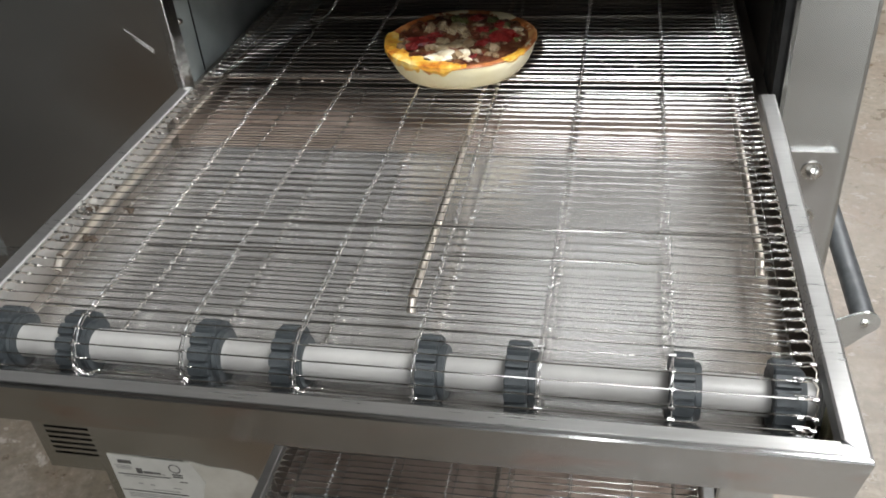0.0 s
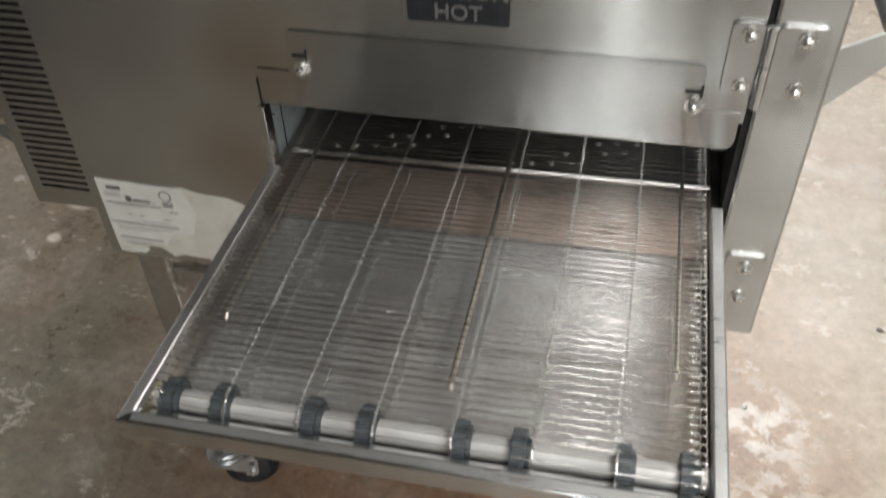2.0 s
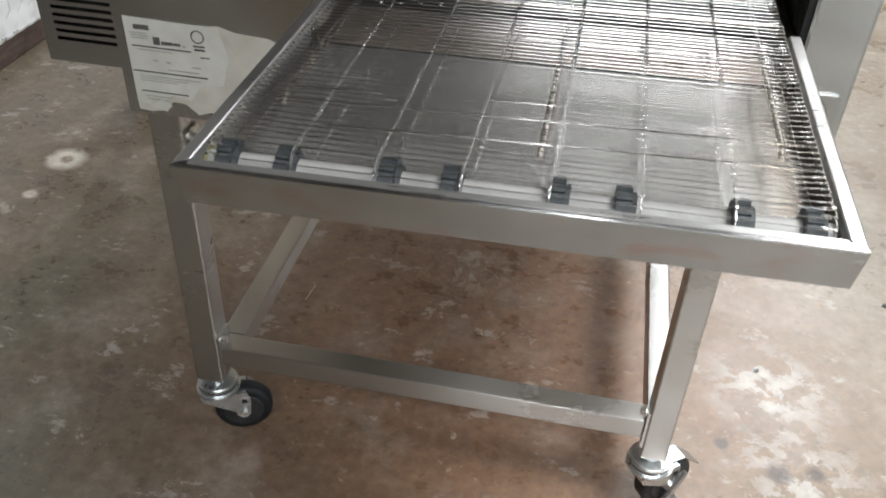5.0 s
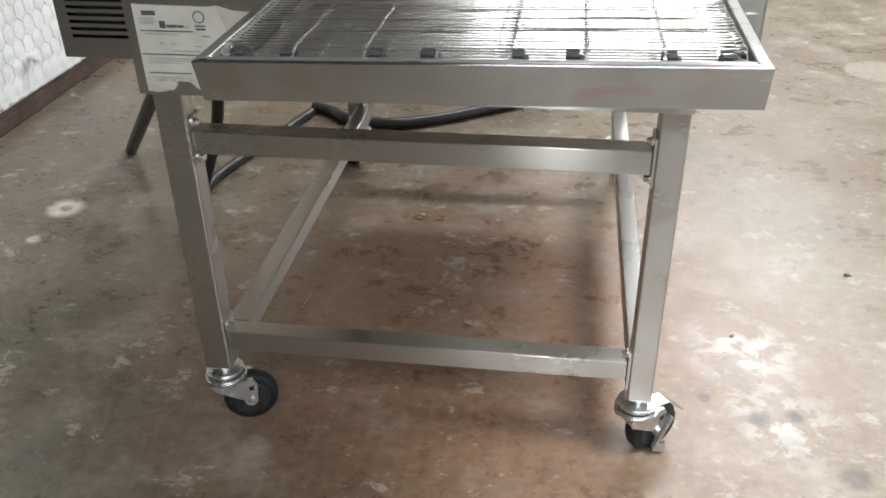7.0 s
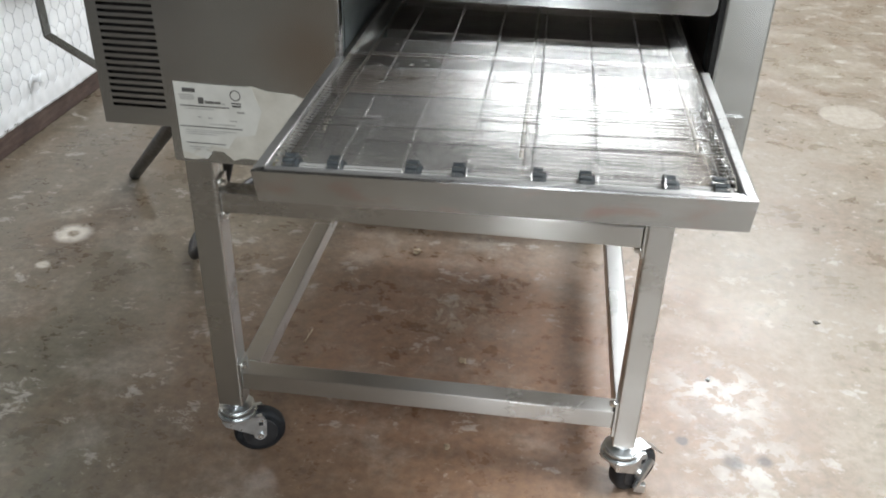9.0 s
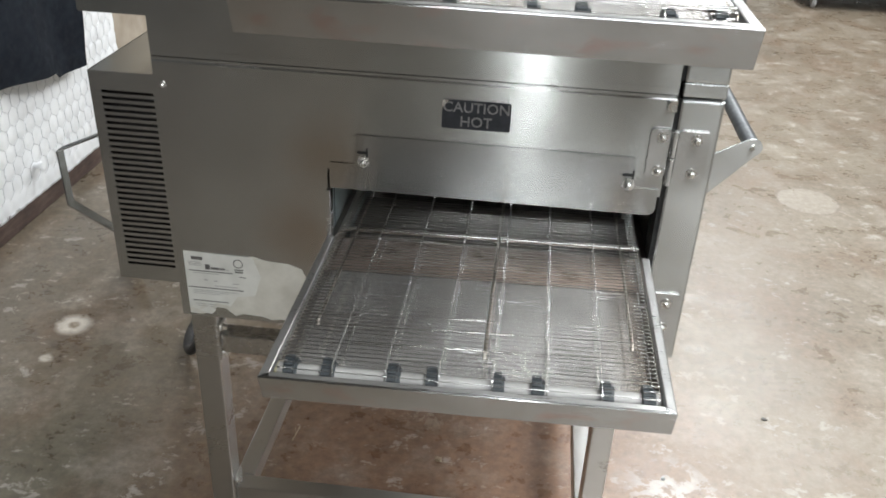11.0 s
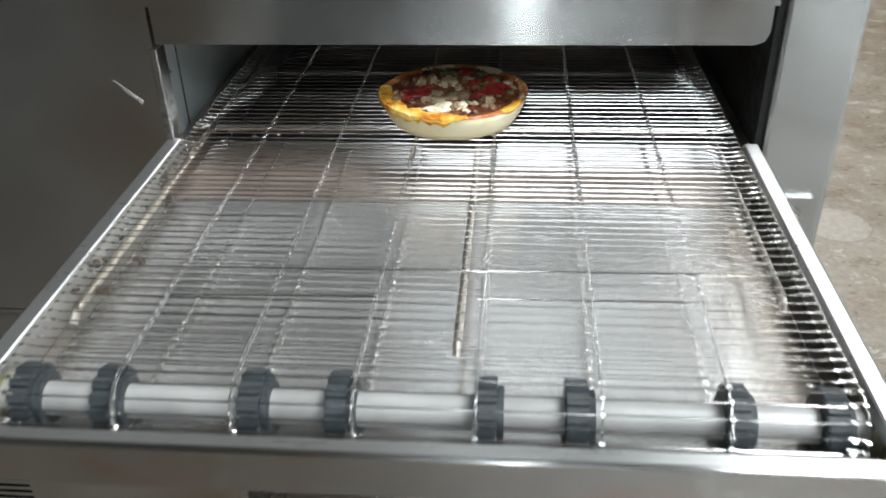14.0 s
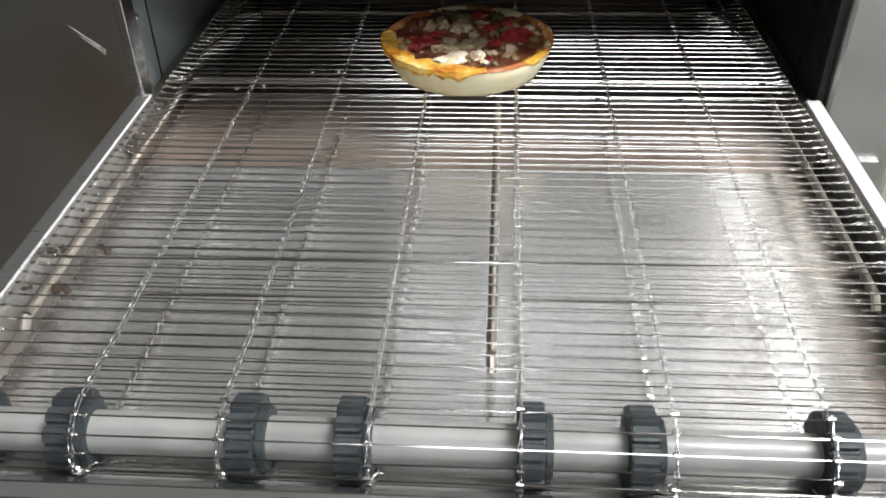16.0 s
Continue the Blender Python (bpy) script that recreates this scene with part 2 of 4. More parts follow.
CEILING = plain("ceiling_board", [(0.3, (0.30, 0.29, 0.28)), (0.7, (0.40, 0.39, 0.37))], 2.0, 0.8)
CART_WOOD = plain("dark_cart_board", [(0.3, (0.05, 0.03, 0.022)), (0.7, (0.12, 0.075, 0.05))], 8, 0.6, 6.0, (1, 6, 6), 0.2)
DEBRIS = plain("debris_flake", [(0.3, (0.20, 0.14, 0.085)), (0.7, (0.46, 0.37, 0.26))], 60, 0.7)
CRUMB_BURNT = plain("charred_crumb", [(0.3, (0.015, 0.011, 0.008)), (0.7, (0.075, 0.05, 0.03))], 300, 0.7)
NUT = plain("dark_nut", [(0.3, (0.03, 0.028, 0.025)), (0.7, (0.10, 0.09, 0.08))], 80, 0.5)


def concrete():
    """Old sealed concrete: brown and red stains, grey wear, pale scuffs, a worn sheen."""
    m, nt, p = nodes_of("stained_concrete")
    big = noise_tex(nt, 1.05, 6.0, rough=0.6)
    mid = noise_tex(nt, 5.2, 10.0, rough=0.70, twist=0.15)
    fine = noise_tex(nt, 38.0, 8.0, rough=0.7)
    flake = noise_tex(nt, 8.5, 12.0, (1, 1.4, 1), 0.74, twist=0.2)
    red = noise_tex(nt, 2.8, 9.0, (1.3, 1, 1), 0.66, twist=0.1)
    base = ramp(nt, big, [(0.30, (0.115, 0.088, 0.060)), (0.50, (0.180, 0.143, 0.103)), (0.72, (0.24, 0.202, 0.152))])
    # an old rust-brown spill under and before the stand, paler wear towards +x
    co = nt.nodes.new("ShaderNodeTexCoord")
    warp = mix(nt, 0.30, co.outputs["Object"], colour_noise(nt, 2.2), "ADD")
    across = nt.nodes.new("ShaderNodeVectorMath")
    across.operation = "DOT_PRODUCT"
    across.inputs[1].default_value = (1.0, -0.5, 0.0)
    nt.links.new(warp, across.inputs[0])
    pale = ramp(nt, mapped(nt, across.outputs["Value"], -0.10, 0.65), [(0.0, g(0)), (1.0, g(0.85))])
    spill = radial(nt, warp, (0.08, 0.92, 0.15), 0.30, 0.85)
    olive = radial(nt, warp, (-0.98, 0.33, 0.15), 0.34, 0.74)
    base = mix(nt, pale, base, (0.252, 0.218, 0.176))
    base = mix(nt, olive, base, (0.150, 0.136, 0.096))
    # two darker layers at left, painted in for shade the lamps don't leave
    left_shade = ramp(nt, mapped(nt, across.outputs["Value"], -0.75, -1.30), [(0.0, g(0)), (1.0, g(0.52))])
    base = mix(nt, left_shade, base, (0.105, 0.090, 0.066))
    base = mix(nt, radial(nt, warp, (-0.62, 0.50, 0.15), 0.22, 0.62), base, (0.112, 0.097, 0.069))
    base = mix(nt, spill, base, (0.205, 0.112, 0.067))
    # unseen floor before the oven, grey and toned down to darken the steel's reflections
    ahead = nt.nodes.new("ShaderNodeVectorMath")
    ahead.operation = "DOT_PRODUCT"
    ahead.inputs[1].default_value = (0.0, -1.0, 0.0)
    nt.links.new(warp, ahead.inputs[0])
    base = mix(nt, ramp(nt, mapped(nt, ahead.outputs["Value"], -0.15, 0.45), [(0.0, g(0)), (1.0, g(0.85))]), base, (0.120, 0.108, 0.092))
    grit = noise_tex(nt, 17.0, 10.0, (1, 1.3, 1), 0.74, twist=0.15)
    base = mix(nt, ramp(nt, red, [(0.48, g(0)), (0.68, g(0.5))]), base, (0.160, 0.098, 0.060))
    base = mix(nt, ramp(nt, mid, [(0.50, g(0)), (0.68, g(0.5))]), base, (0.325, 0.285, 0.24))
    # the swept side towards +x is smoother
    swept = nt.nodes.new("ShaderNodeSeparateXYZ")
    nt.links.new(warp, swept.inputs[0])
    rougher = ramp(nt, mapped(nt, swept.outputs[0], 0.35, 0.9), [(0.0, g(0.9)), (1.0, g(0.14))])
    base = mix(nt, mix(nt, 1.0, ramp(nt, mid, [(0.32, g(0.60)), (0.45, g(0))]), rougher, "MULTIPLY"), base, (0.066, 0.048, 0.036))
    base = mix(nt, mix(nt, 1.0, ramp(nt, grit, [(0.33, g(0.40)), (0.43, g(0))]), rougher, "MULTIPLY"), base, (0.075, 0.055, 0.042))
    base = mix(nt, ramp(nt, flake, [(0.585, g(0)), (0.605, g(0.34)), (0.76, g(0.62))]), base, (0.52, 0.485, 0.44))
    base = mix(nt, ramp(nt, grit, [(0.60, g(0)), (0.66, g(0.35)), (0.78, g(0.6))]), base, (0.52, 0.47, 0.415))
    # single marks: pale ring, round patches, dark drops
    plain_co = co.outputs["Object"]
    near_warp = mix(nt, 0.10, plain_co, colour_noise(nt, 16.0), "ADD")
    crisp = noise_tex(nt, 11.0, 12.0, (1, 1.25, 1), 0.68, twist=0.4)
    # pale flakes at right; their colour also carries the floor's glare there
    for centre, near, far in (((0.52, 0.81, 0.05), 0.04, 0.15), ((0.55, 0.60, 0.05), 0.02, 0.15)):
        flake_glare = mix(nt, 1.0, radial(nt, near_warp, centre, near, far), ramp(nt, crisp, [(0.495, g(0)), (0.515, g(0.7)), (0.62, g(0.85))]), "MULTIPLY")
        base = mix(nt, flake_glare, base, (0.44, 0.42, 0.385))
    worn = mix(nt, 1.0, radial(nt, near_warp, (-0.09, 1.02, 0.05), 0.02, 0.13), ramp(nt, noise_tex(nt, 22.0, 12.0, (1.4, 1, 1), 0.7, twist=0.7), [(0.50, g(0)), (0.54, g(0.6)), (0.66, g(0.9))]), "MULTIPLY")
    base = mix(nt, worn, base, (0.40, 0.335, 0.26))
    for centre, near, far, tone in (((-1.217, 1.17, 0), 0.030, 0.060, (0.62, 0.57, 0.50)), ((-1.217, 1.17, 0), 0.012, 0.022, (0.22, 0.17, 0.12)), ((-1.216, 1.006, 0), 0.012, 0.022, (0.55, 0.50, 0.43)),
                                    ((1.20, 2.49, 0), 0.124, 0.130, (0.19, 0.155, 0.122)), ((1.20, 2.49, 0), 0.114, 0.121, (0.31, 0.27, 0.222)), ((0.466, 0.553, 0), 0.012, 0.028, (0.05, 0.036, 0.028)), ((0.530, 0.562, 0), 0.008, 0.020, (0.06, 0.045, 0.036)),
                                    ((0.374, 0.598, 0), 0.008, 0.016, (0.05, 0.04, 0.035)), ((0.60, 0.42, 0), 0.015, 0.035, (0.10, 0.08, 0.065))):
        spot_warp = mix(nt, 0.022, plain_co, colour_noise(nt, 34.0), "ADD")
        c = (centre[0] + 0.011, centre[1] + 0.011, 0.011)
        base = mix(nt, radial(nt, spot_warp, c, near, far), base, tone)
    base = mix(nt, 0.6, base, ramp(nt, fine, [(0.3, g(0.22)), (0.7, g(0.80))]), "SOFT_LIGHT")
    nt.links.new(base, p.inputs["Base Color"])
    rg = mix(nt, 0.5, mid, flake)
    nt.links.new(ramp(nt, rg, [(0.40, g(0.22)), (0.60, g(0.46))]), p.inputs["Roughness"])
    bump(nt, p, mix(nt, 0.35, mid, fine), 0.25, 0.004)
    return m


CONCRETE = concrete()


# ---- mesh tools ----
def box(bm, x0, x1, y0, y1, z0, z1, bevel=0.0, seg=2):
    made = bmesh.ops.create_cube(bm, size=1.0)["verts"]
    bmesh.ops.transform(bm, verts=made, matrix=Matrix.Translation(((x0 + x1) / 2, (y0 + y1) / 2, (z0 + z1) / 2)) @ Matrix.Diagonal((x1 - x0, y1 - y0, z1 - z0, 1)))
    if bevel:
        edges = list({e for v in made for e in v.link_edges})
        bmesh.ops.bevel(bm, geom=edges, offset=bevel, segments=seg, affect="EDGES", profile=0.6)


def rod(bm, a, b, r, n=12, r2=None, bevel=0.0):
    a, b = Vector(a), Vector(b)
    turn = (b - a).to_track_quat("Z", "Y").to_matrix().to_4x4()
    made = bmesh.ops.create_cone(bm, cap_ends=True, segments=n, radius1=r, radius2=r if r2 is None else r2, depth=(b - a).length,
                                 matrix=Matrix.Translation((a + b) / 2) @ turn)["verts"]
    if bevel:
        rims = [e for e in {e for v in made for e in v.link_edges} if any(len(f.verts) > 4 for f in e.link_faces)]
        bmesh.ops.bevel(bm, geom=rims, offset=bevel, segments=2, affect="EDGES")


def tube(bm, pts, r, n=6, close=False):
    """A bent round bar along pts."""
    pts = [Vector(p) for p in pts]
    rings = []
    for k, p in enumerate(pts):
        before, after = pts[max(k - 1, 0)], pts[min(k + 1, len(pts) - 1)]
        q = (after - before).to_track_quat("Z", "Y")
        rings.append([bm.verts.new(p + q @ Vector((r * math.cos(2 * math.pi * i / n), r * math.sin(2 * math.pi * i / n), 0))) for i in range(n)])
    for ra, rb in zip(rings, rings[1:]):
        off = min(range(n), key=lambda s: sum((ra[i].co - rb[(i + s) % n].co).length for i in range(n)))
        for i in range(n):
            bm.faces.new((ra[i], ra[(i + 1) % n], rb[(i + 1 + off) % n], rb[(i + off) % n]))
    bm.faces.new(rings[0][::-1])
    bm.faces.new(rings[-1])


def smooth_path(pts, steps=6):
    """A Catmull-Rom curve through pts."""
    pts = [Vector(p) for p in pts]
    ext = [pts[0] * 2 - pts[1], *pts, pts[-1] * 2 - pts[-2]]
    out = []
    for k in range(1, len(ext) - 2):
        a, b, c, d = ext[k - 1:k + 3]
        for s in range(steps):
            t = s / steps
            out.append(0.5 * (2 * b + (c - a) * t + (2 * a - 5 * b + 4 * c - d) * t * t + (3 * b - a - 3 * c + d) * t ** 3))
    return out + [pts[-1]]


def plate(bm, outline, y0, y1, axis="y", bevel=0.0):
    """A flat plate: an outline in the plane across an axis, thick from y0 to y1."""
    def at(u, v, w):
        return {"y": (u, w, v), "x": (w, u, v), "z": (u, v, w)}[axis]
    lo = [bm.verts.new(at(u, v, y0)) for u, v in outline]
    hi = [bm.verts.new(at(u, v, y1)) for u, v in outline]
    fs = [bm.faces.new(lo), bm.faces.new(hi[::-1])]
    k = len(outline)
    fs += [bm.faces.new((lo[i], hi[i], hi[(i + 1) % k], lo[(i + 1) % k])) for i in range(k)]
    bmesh.ops.recalc_face_normals(bm, faces=fs)
    if bevel:
        bmesh.ops.bevel(bm, geom=list({e for f in fs[:2] for e in f.edges}), offset=bevel, segments=2, affect="EDGES")


def rounded(x0, x1, z0, z1, r, n=5):
    out = []
    for cx, cz, a0 in ((x1 - r, z1 - r, 0), (x0 + r, z1 - r, 90), (x0 + r, z0 + r, 180), (x1 - r, z0 + r, 270)):
        out += [(cx + r * math.cos(radians(a0 + 90 * i / n)), cz + r * math.sin(radians(a0 + 90 * i / n))) for i in range(n + 1)]
    return out


def mesh_of(name, bm, material, smooth=True):
    """A mesh with smooth rounds; sharp where it folds, and where a narrow round meets a large flat."""
    bmesh.ops.recalc_face_normals(bm, faces=bm.faces[:])
    if smooth:
        for f in bm.faces:
            f.smooth = True
        for e in bm.edges:
            if len(e.link_faces) == 2:
                turn = e.calc_face_angle(0.0)
                a, b = sorted(f.calc_area() for f in e.link_faces)
                e.smooth = not (turn > 0.6 or (turn > 0.12 and b > 4 * a))
    data = bpy.data.meshes.new(name)
    bm.to_mesh(data)
    bm.free()
    data.materials.append(material)
    return data


def thing(name, at, label, category, group="", kind=""):
    ob = new(name)
    ob.empty_display_size = 0.05
    ob.location = at
    return tagged(ob, label, category, group, kind)


def root_of(ob):
    while ob.parent:
        ob = ob.parent
    return ob


def part(name, bm, material, parent, label="", smooth=True):
    """Links a bmesh, in world places, as one mesh under a thing or a part."""
    bmesh.ops.translate(bm, verts=bm.verts[:], vec=-root_of(parent).location)
    ob = new(name, mesh_of(name, bm, material, smooth))
    ob.parent = parent
    return tagged(ob, label)


def solo(name, bm, material, label, category, group="", kind="", at=(0, 0, 0), smooth=True):
    bmesh.ops.translate(bm, verts=bm.verts[:], vec=-Vector(at))
    ob = new(name, mesh_of(name, bm, material, smooth))
    ob.location = at
    return tagged(ob, label, category, group, kind)


def B():
    return bmesh.new()


def bolt_head(bm, x, y, z, r=0.0065, out=0.005):
    """A washer with a domed hex head, facing -y."""
    rod(bm, (x, y, z), (x, y - 0.0015, z), r * 1.25, 16)
    rod(bm, (x, y - 0.0015, z), (x, y - out, z), r * 0.85, 6, r * 0.75)
    rod(bm, (x, y - out, z), (x, y - out - 0.002, z), r * 0.72, 10, r * 0.3)


# ---- room ----
def room():
    bm = B()
    box(bm, -1.95, 5.2, -5.7, 9.2, -0.12, 0.0)
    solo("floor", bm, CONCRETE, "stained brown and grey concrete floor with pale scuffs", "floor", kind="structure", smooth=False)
    for name, b in (("wall_back", (-1.95, 5.2, 9.0, 9.2, 0, 3.65)),):
        bm = B()
        box(bm, *b)
        solo(name, bm, WALL_PAINT, "plain painted workshop wall", "wall", kind="structure", smooth=False)
    bm = B()
    # slot left open for the added streak lamp
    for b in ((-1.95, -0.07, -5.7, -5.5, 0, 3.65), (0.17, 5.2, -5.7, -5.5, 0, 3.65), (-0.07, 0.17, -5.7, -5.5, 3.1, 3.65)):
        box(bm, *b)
    solo("wall_front", bm, DARK_WALL, "near-black unseen wall that darkens steel reflections, slotted for a lamp", "wall", kind="structure", smooth=False)
    # right wall with the roller door opening
    bm = B()
    for b in ((5.0, 5.2, -5.5, -2.75, 0, 3.65), (5.0, 5.2, 0.35, 9.0, 0, 3.65), (5.0, 5.2, -2.75, 0.35, 3.3, 3.65)):
        box(bm, *b)
    solo("wall_right", bm, WALL_PAINT, "plain painted workshop wall with a wide opening", "wall", kind="structure", smooth=False)
    bm = B()
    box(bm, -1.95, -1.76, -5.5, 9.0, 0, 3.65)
    solo("wall_left", bm, DARK_WALL, "near-black unseen wall that darkens steel reflections", "wall", kind="structure", smooth=False)
    bm = B()
    box(bm, -1.7595, -1.70, 2.575, 8.99, 0, 3.64)
    solo("wall_rear_left", bm, PLASTER, "bare tan plaster beyond the quilted sheet", "wall", kind="structure", smooth=False)
    bm = B()
    for b in ((-1.95, 0.9, 3.55, 9.2), (-1.95, 0.9, 0.30, 3.25), (-1.95, -0.7, 3.25, 3.55), (0.8, 0.9, 3.25, 3.55), (2.7, 5.2, 0.30, 9.2), (0.9, 2.7, 0.30, 3.3), (0.9, 2.7, 8.5, 9.2),
              (-1.95, 0.75, -0.80, 0.20), (2.15, 5.2, -0.80, 0.20), (-1.95, 5.2, 0.20, 0.30), (-1.95, 5.2, -2.2, -0.80),
              (-1.95, -0.5, -3.6, -2.2), (2.3, 5.2, -3.6, -2.2), (-1.95, 5.2, -5.7, -3.6)):
        box(bm, *b, 3.65, 3.78)
    solo("ceiling", bm, CEILING, "plain pale workshop ceiling", "ceiling", kind="structure", smooth=False)
    bm = B()
    box(bm, -1.76, -1.665, -5.5, 9.0, 0.0, 0.085, 0.006)
    solo("baseboard", bm, BASE_WOOD, "dark stained timber sill along the wall foot", "baseboard", kind="structure")


room()

HEX_W, HEX_Z, WALL_X = 0.056, 0.074, -1.664


def hex_centre_distance(y, z):
    """How far (0 at a cell's middle to 1 at its wires) a place of the netting is."""
    rows = 0.75 * HEX_Z
    best = 9.0
    r0 = math.floor(z / rows)
    for r in (r0, r0 + 1):
        cy = (math.floor(y / HEX_W - 0.5 * (r % 2) + 0.5) + 0.5 * (r % 2)) * HEX_W
        dy, dz = abs(y - cy) / (HEX_W / 2), abs(z - r * rows) / (HEX_Z / 2)
        best = min(best, max(dy, dz * 0.98 + dy * 0.5 * 0.98))
    return best


def quilted_lining():
    """The white sheet, bulging through the netting's cells."""
    y0, y1, z0, z1, st = 0.6, 2.56, 0.07, 1.5, 0.0095
    ny, nz = int((y1 - y0) / st), int((z1 - z0) / st)
    verts, faces = [], []
    for i in range(ny + 1):
        for k in range(nz + 1):
            y, z = y0 + i * st, z0 + k * st
            d = min(1.0, hex_centre_distance(y, z))
            swell = 0.0065 * (1 - d ** 2.0) * (0.75 + 0.5 * noise.noise((y * 9, z * 9, 3)))
            verts.append((WALL_X + swell + 0.012 * noise.noise((y * 1.7, z * 1.7, 0)), y, z))
    for i in range(ny):
        for k in range(nz):
            a = i * (nz + 1) + k
            faces.append((a, a + nz + 1, a + nz + 2, a + 1))
    # side and back closing strip keeps it a padded sheet, not a skin
    data = bpy.data.meshes.new("wall_lining")
    data.from_pydata(verts, [], faces)
    data.materials.append(LINING)
    data.shade_smooth()
    ob = new("wall_lining", data)
    solid = ob.modifiers.new("thickness", "SOLIDIFY")
    solid.thickness, solid.offset = 0.04, -1
    tagged(ob, "white quilted sheet bulging through wire netting", "wall lining", kind="structure")
    # netting
    bm = B()
    rows = 0.75 * HEX_Z
    for r in range(3, int(1.45 / rows)):
        for c in range(int(0.65 / HEX_W), int(2.52 / HEX_W)):
            cy, cz = (c + 0.5 * (r % 2)) * HEX_W, r * rows
            j = [0.003 * noise.noise((cy * 31, cz * 31, s)) for s in (1, 5)]
            pts = [(0, -HEX_Z / 2), (HEX_W / 2, -HEX_Z / 4), (HEX_W / 2, HEX_Z / 4), (0, HEX_Z / 2)]
            q = [(WALL_X + 0.0040 + 0.012 * noise.noise(((cy + a) * 1.7, (cz + b) * 1.7, 0)), cy + a + j[0], cz + b + j[1]) for a, b in pts]
            tube(bm, q, 0.0008, 4)
    solo("wire_netting", bm, IRON, "galvanised hexagonal wire netting over the white sheet", "wire netting", kind="stuff")


quilted_lining()


# ---- oven ----
PF = 0.362          # front plane of the oven
Z0, Z1 = 0.655, 1.098
RISE = 0.4545       # from one oven to the next


def oven():
    t = thing("conveyor_oven", (0, 0.72, Z0), "brushed stainless steel conveyor oven with a hinged front door", "oven", "stacked ovens")
    # front skin: one sheet with the tunnel opening
    bm = B()
    ox0, ox1, oz0, oz1 = -0.246, 0.246, 0.775, 0.945
    for x0, x1, z0, z1 in ((-0.5, ox0, Z0, Z1), (ox0, ox1, oz1, Z1), (ox0, ox1, Z0, oz0)):
        box(bm, x0, x1, PF, PF + 0.018, z0, z1)
    bmesh.ops.remove_doubles(bm, verts=bm.verts[:], dist=0.0001)
    part("front_panel", bm, FRONT_STEEL, t)
    bm = B()   # folded top edge
    plate(bm, [(PF - 0.0012, Z1 - 0.007), (PF + 0.010, Z1 - 0.007), (PF + 0.010, Z1 - 0.0006), (PF + 0.0012, Z1 - 0.0006)], -0.5, 0.246, "x")
    part("top_fold", bm, STEEL_LIP, t)
    bm = B()
    for b in ((-0.5, -0.482, PF + 0.018, 1.56, Z0, Z1), (-0.482, 0.246, 1.54, 1.56, Z0, Z1), (-0.482, 0.246, PF + 0.018, 1.54, Z0, Z0 + 0.012),
              (-0.482, 0.246, PF + 0.018, 1.54, Z1 - 0.012, Z1)):
        box(bm, *b)
    part("body_shell", bm, STEEL, t)
    # tunnel
    bm = B()
    box(bm, -0.262, -0.2475, PF + 0.019, 1.075, 0.70, 0.985)
    liner = part("tunnel_liner", bm, GALV, t, "pale galvanised tunnel side with rivets")
    bm = B()
    box(bm, -0.2473, -0.2466, 0.4095, 0.4110, 0.715, 0.980)
    part("seam", bm, SHADE, liner)
    bm = B()
    box(bm, 0.2475, 0.258, PF + 0.019, 1.075, 0.70, 0.985)
    part("tunnel_side", bm, DARK_STEEL, t)
    bm = B()
    box(bm, -0.247, 0.247, PF + 0.02, 1.075, 0.985, 1.0)
    part("tunnel_roof", bm, DARK_STEEL, t)
    bm = B()
    box(bm, -0.247, 0.247, PF + 0.02, 1.075, 0.700, 0.712)
    part("tunnel_floor", bm, DARK_STEEL, t)
    bm = B()
    box(bm, -0.247, 0.247, 1.060, 1.075, 0.712, 0.985)
    part("tunnel_end", bm, DARK_STEEL, t)
    for k in range(3):
        y = 0.46 + k * 0.2
        bm = B()
        box(bm, -0.235, 0.235, y, y + 0.15, 0.735, 0.783, 0.004)
        part("air_finger", bm, DARK_STEEL, t)
    for k in range(34):
        x, y = -0.21 + 0.42 * ((k * 0.381966) % 1), 0.475 + 0.12 * ((k * 0.7548) % 1)
        bm = B()
        rod(bm, (x, y, 0.7832), (x, y, 0.7855), 0.0042, 10, 0.003)
        part("jet_rim", bm, DARK_STEEL, t)
    bm = B()
    box(bm, -0.2475, -0.2405, PF - 0.006, PF + 0.012, 0.775, 0.912, 0.0012)
    part("opening_flange", bm, STEEL_LIP, t)
    for z in (0.80, 0.882):
        bm = B()
        rod(bm, (-0.2474, 0.386, z), (-0.2445, 0.386, z), 0.0035, 12, 0.002)
        part("rivet", bm, CHROME, t)
    # height-setting flap over the opening
    flap = [(-0.242, 0.915), (0.232, 0.915), (0.239, 0.918), (0.242, 0.925), (0.242, 0.957), (0.206, 0.957), (0.204, 1.000), (0.200, 1.004),
            (-0.200, 1.004), (-0.204, 1.000), (-0.206, 0.957), (-0.242, 0.957)]
    bm = B()
    plate(bm, flap, PF - 0.0020, PF - 0.0004, "y", 0.0004)
    f = part("opening_flap", bm, FLAP_STEEL, t, "adjustable steel flap over the tunnel opening")
    for x in (-0.190, 0.198):
        # dark shapes laid on for the slots' shade, not cut
        bm = B()
        plate(bm, rounded(x - 0.010, x + 0.006, 0.9745, 0.9785, 0.0018), PF - 0.0028, PF - 0.0021)
        box(bm, x + 0.004, x + 0.0065, PF - 0.0028, PF - 0.0021, 0.971, 0.984)
        part("slot", bm, SHADE, f)
        bm = B()
        bolt_head(bm, x, PF - 0.0020, 0.962, 0.0072, 0.009)
        part("bolt", bm, CHROME, f)
    # door edge post on the right, hinge, clip
    bm = B()
    box(bm, 0.2515, 0.311, PF - 0.002, 1.56, 0.664, 1.0945, 0.004)
